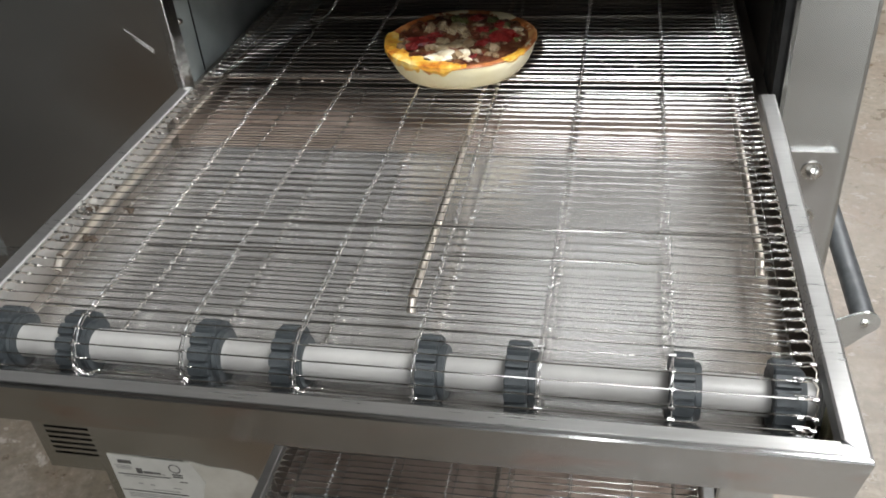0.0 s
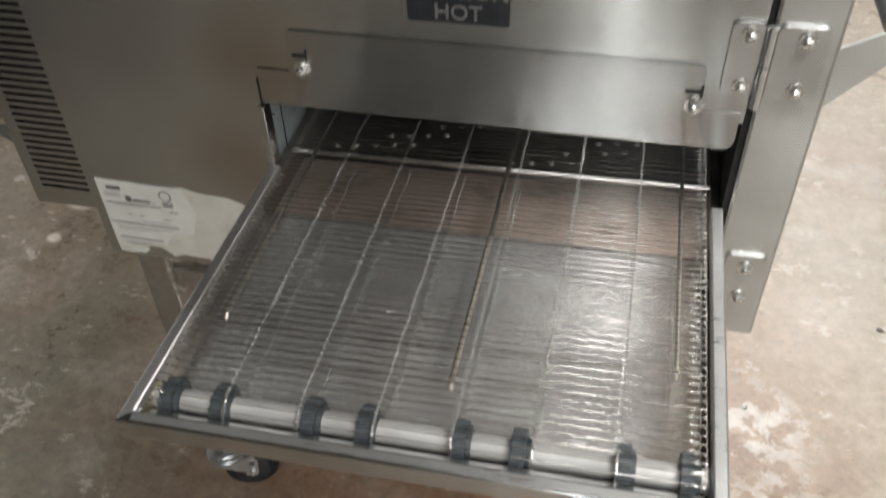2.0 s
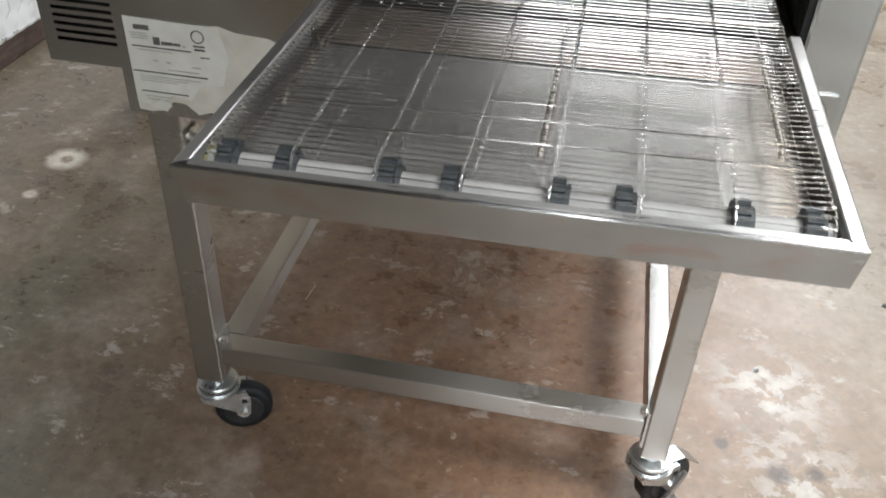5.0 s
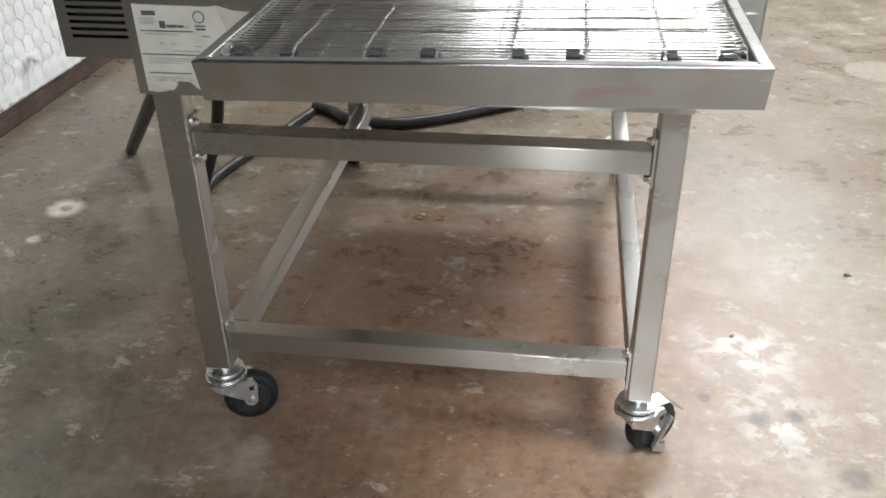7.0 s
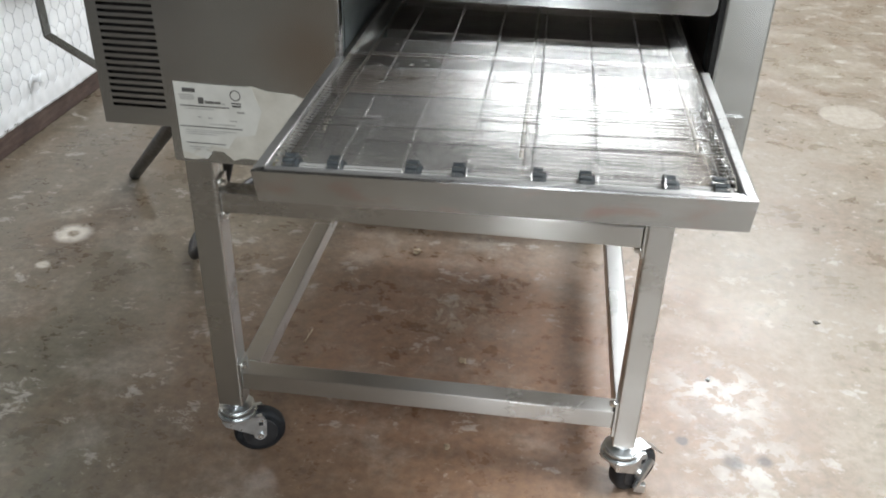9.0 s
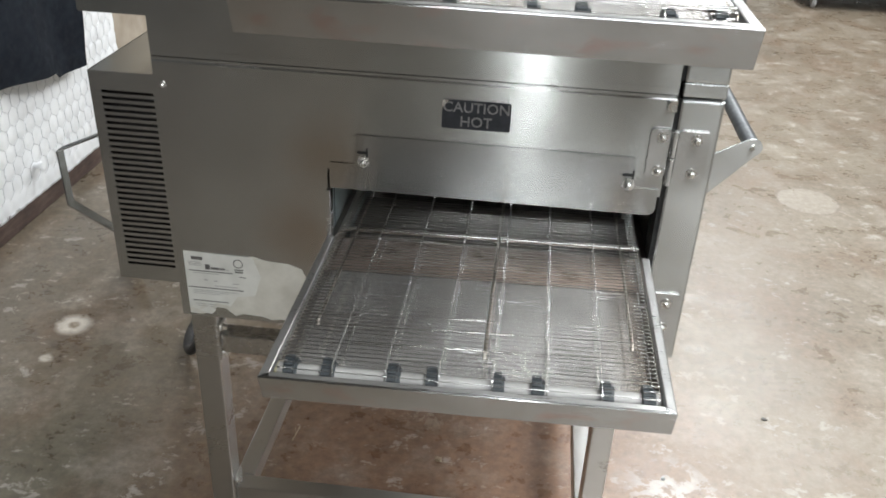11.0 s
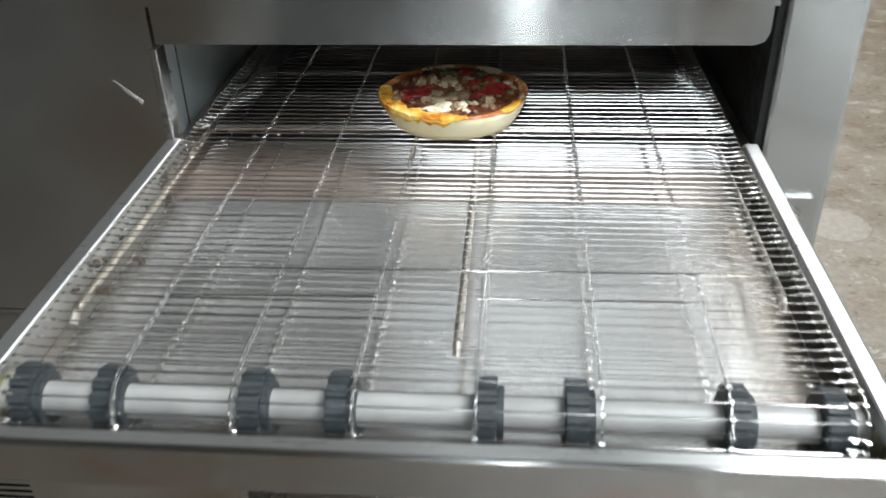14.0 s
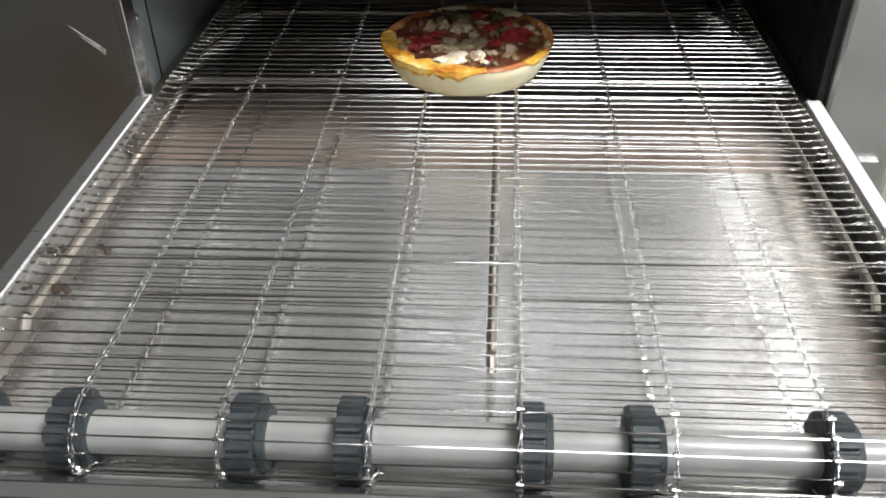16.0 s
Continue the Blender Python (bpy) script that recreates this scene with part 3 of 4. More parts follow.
    post = part("front_door", bm, STEEL, t, "steel front door seen from its edge")
    # near-black strip put in for the shade between body and door
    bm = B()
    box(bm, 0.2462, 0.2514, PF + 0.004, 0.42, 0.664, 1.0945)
    part("door_gap_shade", bm, SHADE, t)
    h = B()
    plate(h, rounded(0.2180, 0.2465, 0.977, 1.0505, 0.006), PF - 0.0042, PF - 0.0012, "y", 0.0006)
    hinge = part("hinge", h, STEEL_LIP, t)
    bm = B()
    plate(bm, rounded(0.2565, 0.3000, 0.977, 1.0505, 0.006), PF - 0.0062, PF - 0.0022, "y", 0.0006)
    part("hinge_leaf", bm, STEEL_LIP, hinge)
    bm = B()
    rod(bm, (0.2510, PF - 0.006, 0.967), (0.2510, PF - 0.006, 1.010), 0.0052, 14, bevel=0.001)
    rod(bm, (0.2510, PF - 0.006, 1.0115), (0.2510, PF - 0.006, 1.0495), 0.0052, 14, bevel=0.001)
    part("hinge_pin", bm, STEEL_LIP, hinge)
    for x, z, y in ((0.2345, 1.039, 0.0042), (0.2355, 0.987, 0.0042), (0.2815, 1.039, 0.0062), (0.2825, 0.988, 0.0062)):
        bm = B()
        bolt_head(bm, x, PF - y, z, 0.0064)
        part("bolt", bm, CHROME, hinge)
    bm = B()
    plate(bm, [(0.234, 1.078), (0.2465, 1.078), (0.2465, 1.094), (0.239, 1.094), (0.234, 1.088)], PF - 0.010, PF - 0.004, "y", 0.0008)
    part("corner_clip", bm, CHROME, t)
    # door handle: two brackets and a dark bar
    hb = B()
    arm = [(0.310, 0.900), (0.310, 0.978), (0.371, 1.0125), (0.377, 1.0150), (0.384, 1.0155), (0.3905, 1.0125), (0.3950, 1.0065), (0.3960, 1.0000), (0.3935, 0.9935), (0.388, 0.989)]
    plate(hb, arm, 0.440, 0.4435, "y", 0.0008)
    handle = part("door_handle", hb, STEEL, t, "pale steel bracket handle with dark grip bar")
    bm = B()
    plate(bm, arm, 0.955, 0.9585, "y", 0.0008)
    part("bracket", bm, STEEL, handle)
    bm = B()
    rod(bm, (0.381, 0.4438, 1.002), (0.381, 0.9548, 1.002), 0.0115, 20)
    part("grip_bar", bm, GRIP, handle)
    bm = B()
    rod(bm, (0.381, 0.4399, 1.002), (0.381, 0.437, 1.002), 0.0045, 12, 0.003)
    part("bolt", bm, CHROME, handle)
    # latch plate low on the post
    lb = B()
    plate(lb, rounded(0.262, 0.3030, 0.695, 0.786, 0.005), PF - 0.0055, PF - 0.0022, "y", 0.0006)
    lp = part("latch_plate", lb, STEEL_LIP, t)
    for z in (0.7685, 0.7250):
        bm = B()
        bolt_head(bm, 0.2835, PF - 0.0055, z, 0.0066)
        part("bolt", bm, CHROME, lp)
    # louvred control box on the left
    bx0, bx1, by, bz0, bz1 = -0.622, -0.5005, 0.402, 0.690, 1.056
    bm = B()
    th = 0.003
    for b in ((bx0, bx0 + th, by + th, 1.02, bz0, bz1), (bx0, bx1, by + th, 1.02, bz1 - th, bz1), (bx0, bx1, by + th, 1.02, bz0, bz0 + th), (bx0, bx1, 1.02 - th, 1.02, bz0, bz1)):
        box(bm, *b)
    cb = part("control_box", bm, STEEL, t, "steel control box with louvred front")
    sx0, sx1, sz0, n = -0.605, -0.522, 0.7185, 31
    pitch, gap = 0.0101, 0.0046
    bm = B()
    box(bm, bx0, sx0, by, by + th, bz0, bz1)
    box(bm, sx1, bx1, by, by + th, bz0, bz1)
    box(bm, sx0, sx1, by, by + th, bz0, sz0)
    box(bm, sx0, sx1, by, by + th, sz0 + (n - 1) * pitch + gap, bz1)
    bmesh.ops.remove_doubles(bm, verts=bm.verts[:], dist=0.0001)
    louvre = part("louvre_panel", bm, STEEL, cb)
    slat = B()
    box(slat, sx0, sx1, by, by + th, sz0 + gap, sz0 + pitch)
    first = part("slat", slat, STEEL, cb)
    for k in range(1, n - 1):
        s = new("slat", first.data)
        s.parent, s.location = cb, (0, 0, k * pitch)
    # near-black sheet put behind the slats for the shade between them
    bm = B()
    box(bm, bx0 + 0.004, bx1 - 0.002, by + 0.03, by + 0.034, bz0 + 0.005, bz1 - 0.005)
    part("dark_backing", bm, SHADE, cb)
    # bent flat guard on the box
    bm = B()
    path = [(-0.6135, 0.50, 0.935), (-0.712, 0.437, 0.903), (-0.703, 0.426, 0.812), (-0.6135, 0.434, 0.752)]
    for a, b in zip(path, path[1:]):
        a, b = Vector(a), Vector(b)
        across = Vector((0, 1, 0)) * 0.009
        face = (b - a).cross(across).normalized() * 0.0015
        vs = [bm.verts.new(p + s * across + w * face) for p in (a, b) for s in (-1, 1) for w in (-1, 1)]
        for q in ((0, 1, 3, 2), (4, 6, 7, 5), (0, 4, 5, 1), (2, 3, 7, 6), (0, 2, 6, 4), (1, 5, 7, 3)):
            bm.faces.new([vs[i] for i in q])
    part("guard_bar", bm, STEEL_LIP, cb)
    # corner screw
    bm = B()
    bolt_head(bm, -0.487, PF, 1.056, 0.0042, 0.003)
    part("screw", bm, CHROME, t)
    return t


lower_oven = oven()
upper_oven = copy_thing(lower_oven, Matrix.Translation((0, 0.72, Z0 + RISE)))
tagged(lower_oven, "lower stainless conveyor oven with caution sign and torn label")
tagged(upper_oven, "upper stainless conveyor oven stacked on the lower one")


def text_part(name, words, size, x, z, y, material, parent, extrude=0.0004, spacing=1.0):
    cu = bpy.data.curves.new(name, "FONT")
    cu.body, cu.size, cu.align_x, cu.align_y, cu.extrude, cu.space_character = words, size, "CENTER", "CENTER", extrude, spacing
    cu.resolution_u = 3
    cu.offset = size * 0.012
    tmp = bpy.data.objects.new(name, cu)
    scene.collection.objects.link(tmp)
    data = bpy.data.meshes.new_from_object(tmp)
    bpy.data.objects.remove(tmp)
    data.materials.clear()
    data.materials.append(material)
    ob = new(name, data)
    ob.parent = parent
    ob.matrix_basis = Matrix.Translation(Vector((x, y, z)) - root_of(parent).location) @ Euler((radians(90), 0, 0)).to_matrix().to_4x4()
    return ob


def caution_sign(t):
    bm = B()
    plate(bm, rounded(-0.0765, 0.0215, 1.0255, 1.0685, 0.003), PF - 0.0012, PF + 0.0005)
    s = part("caution_sign", bm, SIGN, t, "black caution sign with worn grey letters")
    text_part("lettering", "CAUTION", 0.0212, -0.0275, 1.0575, PF - 0.0016, INK, s, spacing=1.0)
    text_part("lettering", "HOT", 0.0215, -0.0275, 1.0362, PF - 0.0016, INK, s)
    bm = B()
    plate(bm, [(-0.0765, 1.0685), (-0.0665, 1.0685), (-0.0700, 1.0640), (-0.0765, 1.0560)], PF - 0.0032, PF - 0.0022)
    part("worn_corner", bm, CHROME, s)


def data_label(t):
    """A large paper label, its right half scraped down to old adhesive, its lower edge torn."""
    lo, rnd = [], random.Random(4)
    for k in range(13):
        x = -0.486 + 0.186 * k / 12
        lo.append((x, 0.6575 + rnd.uniform(0, 0.010) + (0.016 if k in (3, 4) else 0)))
    up = [(-0.287, 0.700), (-0.283, 0.745), (-0.292, 0.764), (-0.312, 0.771), (-0.350, 0.773), (-0.372, 0.779), (-0.388, 0.776)]
    bm = B()
    plate(bm, lo + up + [(-0.487, 0.7790)], PF - 0.0008, PF + 0.0005)
    s = part("data_label", bm, PAPER_OLD, t, "torn off-white data label with scraped adhesive")
    bm = B()
    plate(bm, [(-0.486, 0.672), (-0.470, 0.668), (-0.462, 0.682), (-0.452, 0.672), (-0.440, 0.684), (-0.415, 0.680), (-0.402, 0.700), (-0.372, 0.705),
               (-0.360, 0.742), (-0.372, 0.7775), (-0.4865, 0.7780)], PF - 0.0016, PF - 0.0009)
    part("paper", bm, PAPER, s)
    bm = B()
    plate(bm, [(-0.468, 0.668), (-0.448, 0.6625), (-0.440, 0.672), (-0.452, 0.679)], PF - 0.0042, PF - 0.0036)
    part("loose_flap", bm, PAPER, s)
    y0, y1 = PF - 0.0024, PF - 0.0019
    bars = [(-0.4743, -0.4553, 0.7650, 0.7708, PRINT), (-0.4810, -0.4590, 0.7600, 0.7610, FAINT), (-0.4800, -0.4575, 0.7570, 0.7580, FAINT), (-0.4790, -0.4590, 0.7540, 0.7550, FAINT),
            (-0.4520, -0.4440, 0.7482, 0.7575, PRINT), (-0.4425, -0.4290, 0.7490, 0.7530, PRINT), (-0.4280, -0.4190, 0.7494, 0.7526, PRINT), (-0.4170, -0.4130, 0.7490, 0.7505, FAINT),
            (-0.4030, -0.3885, 0.7512, 0.7530, PRINT), (-0.4022, -0.3890, 0.7466, 0.7490, PRINT), (-0.4800, -0.4070, 0.7436, 0.7450, PRINT), (-0.3960, -0.3850, 0.7380, 0.7392, PRINT),
            (-0.4740, -0.4300, 0.7398, 0.7406, FAINT), (-0.4560, -0.4500, 0.7270, 0.7284, FAINT), (-0.4400, -0.4340, 0.7262, 0.7276, FAINT), (-0.4080, -0.3970, 0.7240, 0.7252, FAINT),
            (-0.4390, -0.4010, 0.7172, 0.7184, FAINT), (-0.4840, -0.3900, 0.7118, 0.7132, PRINT), (-0.4760, -0.4000, 0.7066, 0.7074, FAINT), (-0.4760, -0.4160, 0.7036, 0.7043, FAINT),
            (-0.4760, -0.4300, 0.7004, 0.7011, FAINT), (-0.4780, -0.4180, 0.6860, 0.6873, PRINT), (-0.4740, -0.4400, 0.6800, 0.6808, FAINT), (-0.4720, -0.4440, 0.6762, 0.6770, FAINT)]
    for b in bars:
        bm = B()
        box(bm, b[0], b[1], y0, y1, b[2], b[3])
        part("print_bar", bm, b[4], s)
    bm = B()
    ring = bmesh.ops.create_circle(bm, segments=28, radius=0.0082)["verts"]
    inner = bmesh.ops.create_circle(bm, segments=28, radius=0.0066)["verts"]
    bmesh.ops.bridge_loops(bm, edges=list({e for v in ring + inner for e in v.link_edges}))
    bmesh.ops.transform(bm, verts=bm.verts[:], matrix=Matrix.Translation((-0.3963, y0 - 0.0002, 0.7640)) @ Euler((radians(90), 0, 0)).to_matrix().to_4x4())
    part("round_mark", bm, PRINT, s)


caution_sign(lower_oven)
data_label(lower_oven)
bm = B()
box(bm, -0.5, 0.246, PF + 0.0005, 1.559, Z1 + 0.0012, Z0 + RISE - 0.0004)
part("base_rim", bm, STEEL, upper_oven)
bm = B()
box(bm, 0.2517, 0.3108, PF - 0.002, 1.559, 1.0985, 1.1182, 0.002)
part("door_lower_edge", bm, STEEL, upper_oven)

# bright scrape on the upper oven's side panel
bm = B()
plate(bm, [(-0.2865, 1.3380), (-0.2640, 1.3192), (-0.2634, 1.3201), (-0.2860, 1.3388)], PF - 0.0004, PF + 0.0004)
plate(bm, [(-0.2800, 1.3302), (-0.2645, 1.3172), (-0.2641, 1.3177), (-0.2796, 1.3308)], PF - 0.0004, PF + 0.0004)
part("scrape", bm, STEEL_LIP, upper_oven)


# ---- conveyors ----
PITCH = 0.0088
SPACES = [-0.229 + 0.0655 * k for k in range(8)]
BELT_R = 0.0220


def belt_wire_mesh():
    """One rung of the belt: seven straight spans and the hooks that join it to the rung behind."""
    pts = []
    hw = 0.0010
    for k, x in enumerate(SPACES):
        if k == 0:
            pts += [(x + 0.0090, PITCH + 0.0012, -0.0009), (x + 0.0010, PITCH + 0.0016, 0.0), (x - 0.0018, PITCH * 0.6, 0.0009), (x - 0.0010, 0.0004, 0.0006), (x + 0.004, 0, 0)]
        elif k == 7:
            pts += [(x - 0.004, 0, 0), (x + 0.0010, 0.0004, 0.0006), (x + 0.0018, PITCH * 0.6, 0.0009), (x - 0.0010, PITCH + 0.0016, 0.0), (x - 0.0090, PITCH + 0.0012, -0.0009)]
        else:
            pts += [(x - hw - 0.0012, 0, 0), (x - hw - 0.0002, 0.0010, 0.0004), (x - hw * 0.4, PITCH * 0.5, 0.0014), (x, PITCH - 0.0002, 0.0013), (x + hw * 0.3, PITCH + 0.0017, 0.0002),
                    (x + hw * 0.4, PITCH - 0.0002, -0.0010), (x + hw * 0.2, PITCH * 0.5, -0.0006), (x + hw * 0.6, 0.0010, -0.0002), (x + hw + 0.0010, 0, 0)]
    bm = B()
    tube(bm, pts, 0.00043, 6)
    for x in SPACES[1:7]:   # the bent eyes that grip the next rung
        rod(bm, (x - 0.0017, PITCH + 0.0002, 0.0004), (x + 0.0015, PITCH + 0.0003, 0.0007), 0.00095, 8)
    for s in (-1, 1):   # the turned-back eyes at both ends
        x = s * 0.2300
        rod(bm, (x - 0.0014, PITCH + 0.0004, 0.0005), (x + 0.0014, PITCH + 0.0004, 0.0007), 0.0010, 8)
        rod(bm, (s * 0.2235 - 0.0012, PITCH + 0.0004, 0.0002), (s * 0.2235 + 0.0012, PITCH + 0.0004, 0.0003), 0.00085, 8)
    data = mesh_of("belt_wire", bm, WIRE)
    data.materials.append(LINK)   # knuckles paler than the spans, their glints put into the colour
    data.materials.append(WIRE_OLD)   # the end loops stay tarnished
    for f in data.polygons:
        if abs(f.center.x) > 0.2205 and f.center.y < PITCH * 0.9:
            f.material_index = 2
        elif f.center.y > 0.0006:
            f.material_index = 1
    return data


WIRE_MESH = belt_wire_mesh()


def sprocket(x, y, z):
    """A toothed nylon wheel with a smaller lug collar beside it."""
    bm = B()
    n, prof = 13, []
    for k in range(n):
        for da, r in ((-0.40, 0.0186), (-0.34, 0.0199), (0.0, 0.0202), (0.34, 0.0199), (0.40, 0.0186), (0.43, 0.0174), (0.57, 0.0174)):
            a = 2 * math.pi * (k + da) / n
            prof.append((y + r * math.cos(a), z + r * math.sin(a)))
    plate(bm, prof, x - 0.0068, x + 0.0052, "x", 0.0007)
    rod(bm, (x + 0.0052, y, z), (x + 0.0090, y, z), 0.0152, 26, bevel=0.0008)
    return bm


def conveyor(top, label, bars, axis_y, lip_y, tilt, slides):
    t = thing("conveyor", (0, 0, top - 0.04), label, "conveyor", "pull-out conveyors")
    t.rotation_euler = (0, radians(tilt), 0)
    lo = top - 0.0420
    # end lip: folded channel with a sloping inner flange
    bm = B()
    sect = [(0.0130, lo), (0.0, top - 0.0018), (0.0006, top - 0.0005), (0.0018, top), (0.0085, top - 0.0004), (0.0104, top - 0.0010), (0.0108, top - 0.0060), (0.0100, top - 0.0060),
            (0.0096, top - 0.0020), (0.002, top - 0.0022), (0.0150, lo)]
    ring_a = [bm.verts.new((-0.248 + (0.0 if zz < lo + 0.001 else yy) * 0.92, yy + lip_y, zz)) for yy, zz in sect]
    ring_b = [bm.verts.new((0.248 - (0.0 if zz < lo + 0.001 else yy) * 0.92, yy + lip_y, zz)) for yy, zz in sect]
    for i in range(len(sect)):
        k = (i + 1) % len(sect)
        bm.faces.new((ring_a[i], ring_a[k], ring_b[k], ring_b[i]))
    bm.faces.new(ring_a[::-1])
    bm.faces.new(ring_b)
    part("end_lip", bm, LIP_STEEL, t, "folded steel end lip")
    bm = B()   # polished strip sloping down behind the lip, cut short of the corners
    plate(bm, [(0.0112 + lip_y, top - 0.0012), (0.0122 + lip_y, top - 0.0012), (0.0206 + lip_y, top - 0.0086), (0.0206 + lip_y, top - 0.0098), (0.0112 + lip_y, top - 0.0024)], -0.2245, 0.2245, "x")
    part("inner_flange", bm, POLISHED, t, "polished sloping inner flange")
    bm = B()
    box(bm, -0.2455, 0.2455, 0.0155 + lip_y, 0.034, lo, lo + 0.0015)
    part("lip_return", bm, STEEL_LIP, t)
    # side rails
    for s in (-1, 1):
        bm = B()
        sec = [(0.248, lo), (0.248, top - 0.0018), (0.2474, top - 0.0005), (0.2462, top), (0.2375, top - 0.0004), (0.2362, top - 0.0012), (0.2352, top - 0.0080), (0.2364, top - 0.0080),
               (0.2374, top - 0.0026), (0.246, top - 0.0022), (0.246, lo)]
        rings = []
        for y0 in (0, 0.3605):
            rings.append([bm.verts.new((s * xx, (0.0004 + lip_y + (0.0134 if zz < lo + 0.001 else (0.248 - xx) / 0.92)) if y0 == 0 else y0, zz)) for xx, zz in sec])
        for i in range(len(sec)):
            k = (i + 1) % len(sec)
            bm.faces.new((rings[0][i], rings[0][k], rings[1][k], rings[1][i]))
        bm.faces.new(rings[0][::-1])
        bm.faces.new(rings[1])
        part("side_rail", bm, RAIL_SATIN, t)
        bm = B()
        box(bm, min(s * 0.2365, s * 0.2450), max(s * 0.2365, s * 0.2450), 0.3185, 1.04, lo, top - 0.006, 0.001)
        part("inner_rail", bm, DARK_STEEL, t)
        bm = B()
        rod(bm, (s * 0.2355, axis_y, top - 0.0212), (s * 0.2452, axis_y, top - 0.0212), 0.0125, 18, bevel=0.001)
        part("shaft_bushing", bm, BRASS if s < 0 else SHAFT, t, "yellowish bearing bushing" if s < 0 else "pale bearing bushing")
        bm = B()   # chain guide rod along the side
        sx, sy, sr = slides[0 if s < 0 else 1]
        rod(bm, (sx, sy, top - 0.0062), (sx, 1.03, top - 0.0062), sr, 10)
        rod(bm, (sx, sy, top - 0.0062), (sx, sy - 0.007, top - 0.0120), sr, 10)
        part("side_slide_rod", bm, WIRE_OLD, t)
    # drive shaft and sprockets
    az = top - 0.0212
    bm = B()
    rod(bm, (-0.2354, axis_y, az), (0.2354, axis_y, az), 0.0100, 28)
    part("shaft", bm, SHAFT, t, "pale turned steel roller shaft")
    first = None
    for x in (-0.219, -0.1715, -0.0895, -0.0415, 0.0385, 0.087, 0.170, 0.2195):
        if first is None:
            first = part("sprocket", sprocket(x, axis_y, az), RUBBER, t, "dark grey toothed nylon sprocket")
            x_first = x
        else:
            s = new("sprocket", first.data)
            s.parent, s.location = t, (x - x_first, 0, 0)
            tagged(s, "dark grey toothed nylon sprocket")
    # crumb pan, cross rod and middle slide rod
    bm = B()
    box(bm, -0.2455, 0.2455, 0.0345, 0.3180, lo + 0.0035, lo + 0.0050)
    box(bm, -0.2300, 0.2300, 0.3181, 0.3195, lo + 0.0010, lo + 0.0062)
    pan = part("crumb_pan", bm, PAN, t, "satin sheet steel crumb pan with a folded edge")
    bm = B()   # the pan's hem, hooked over the lip
    box(bm, -0.2350, 0.2350, 0.0024 + lip_y, 0.0098 + lip_y, top + 0.0001, top + 0.0010, 0.0003)
    part("hem", bm, RAIL_SATIN, pan)
    bm = B()
    box(bm, -0.2455, 0.2455, 0.3200, 0.430, lo + 0.0005, lo + 0.0020)
    part("baked_sheet", bm, PAN_BAKED, t, "heat-browned steel sheet under the belt")
    bm = B()
    rod(bm, (-0.236, 0.402, top - 0.0075), (0.236, 0.402, top - 0.0075), 0.0035, 12)
    part("cross_rod", bm, WIRE, t)
    bm = B()
    rod(bm, (0.0195, 0.096, top - 0.0058), (0.0195, 1.03, top - 0.0058), 0.0026, 12)
    rod(bm, (0.0195, 0.096, top - 0.0058), (0.0195, 0.090, top - 0.0125), 0.0026, 12)
    part("middle_slide_rod", bm, WIRE_OLD, t)
    # thicker rods added over the belt where bent rungs catch the light
    for x0, y0, x1, y1 in bars:
        bm = B()
        rod(bm, (x0, y0, top + 0.0024), (x1, y1, top + 0.0024), 0.00070, 8)
        part("gleam_wire", bm, WIRE, t, "added thicker wire where belt spans gleam")
    for s in (-1, 1):
        bm = B()
        box(bm, min(s * 0.2362, s * 0.2450), max(s * 0.2362, s * 0.2450), axis_y - 0.024, axis_y - 0.0125, top - 0.034, top - 0.0075, 0.001)
        part("corner_block", bm, BRASS, t, "yellowish corner block")
    # belt: the upper run, the turn round the sprockets, the return run
    base = Vector(t.location)

    rnd = random.Random(int(top * 1000))

    def rung(y, z, tip):
        y, z = y + rnd.uniform(-0.0004, 0.0004), z
        w = new("belt_wire", WIRE_MESH)
        w.parent = t
        w.matrix_basis = Matrix.Translation(Vector((0, y, z)) - base) @ Euler((tip, 0, rnd.uniform(-0.0009, 0.0009))).to_matrix().to_4x4()
    zt, zb = az + BELT_R, az - BELT_R * 0.45
    n = int((0.86 - axis_y) / PITCH)
    for k in range(n):
        rung(axis_y + k * PITCH, zt + 0.0006 * math.sin(k * 0.9), 0.0)
    turn = 8
    for k in range(1, turn):
        a = math.pi * k / turn
        rung(axis_y - BELT_R * math.sin(a), az + (BELT_R if a < math.pi / 2 else BELT_R * 0.6) * math.cos(a), a)
    for k in range(int(0.34 / PITCH) + 4):
        rung(axis_y + (k + 0.35) * PITCH + 0.006, zb, math.pi)
    return t


LIP = 0.837
conveyor(LIP, "lower pull-out wire belt conveyor with steel lip",
                          [(-0.222, 0.1175, 0.228, 0.1325), (-0.150, 0.0805, 0.228, 0.0960), (-0.031, 0.1525, 0.030, 0.1545), (-0.208, 0.1400, -0.152, 0.1430)], 0.044, 0.0, -1.22,
                          ((-0.207, 0.14, 0.0022), (0.207, 0.14, 0.0022)))
conveyor(LIP + 0.450, "upper wire belt conveyor carrying a small pizza",
                          [(-0.228, 0.1550, 0.228, 0.1615), (-0.160, 0.1245, -0.032, 0.1270), (0.030, 0.1275, 0.165, 0.1295)], 0.053, -0.004, 0.0,
                          ((-0.2205, 0.116, 0.0030), (0.2165, 0.150, 0.0024)))


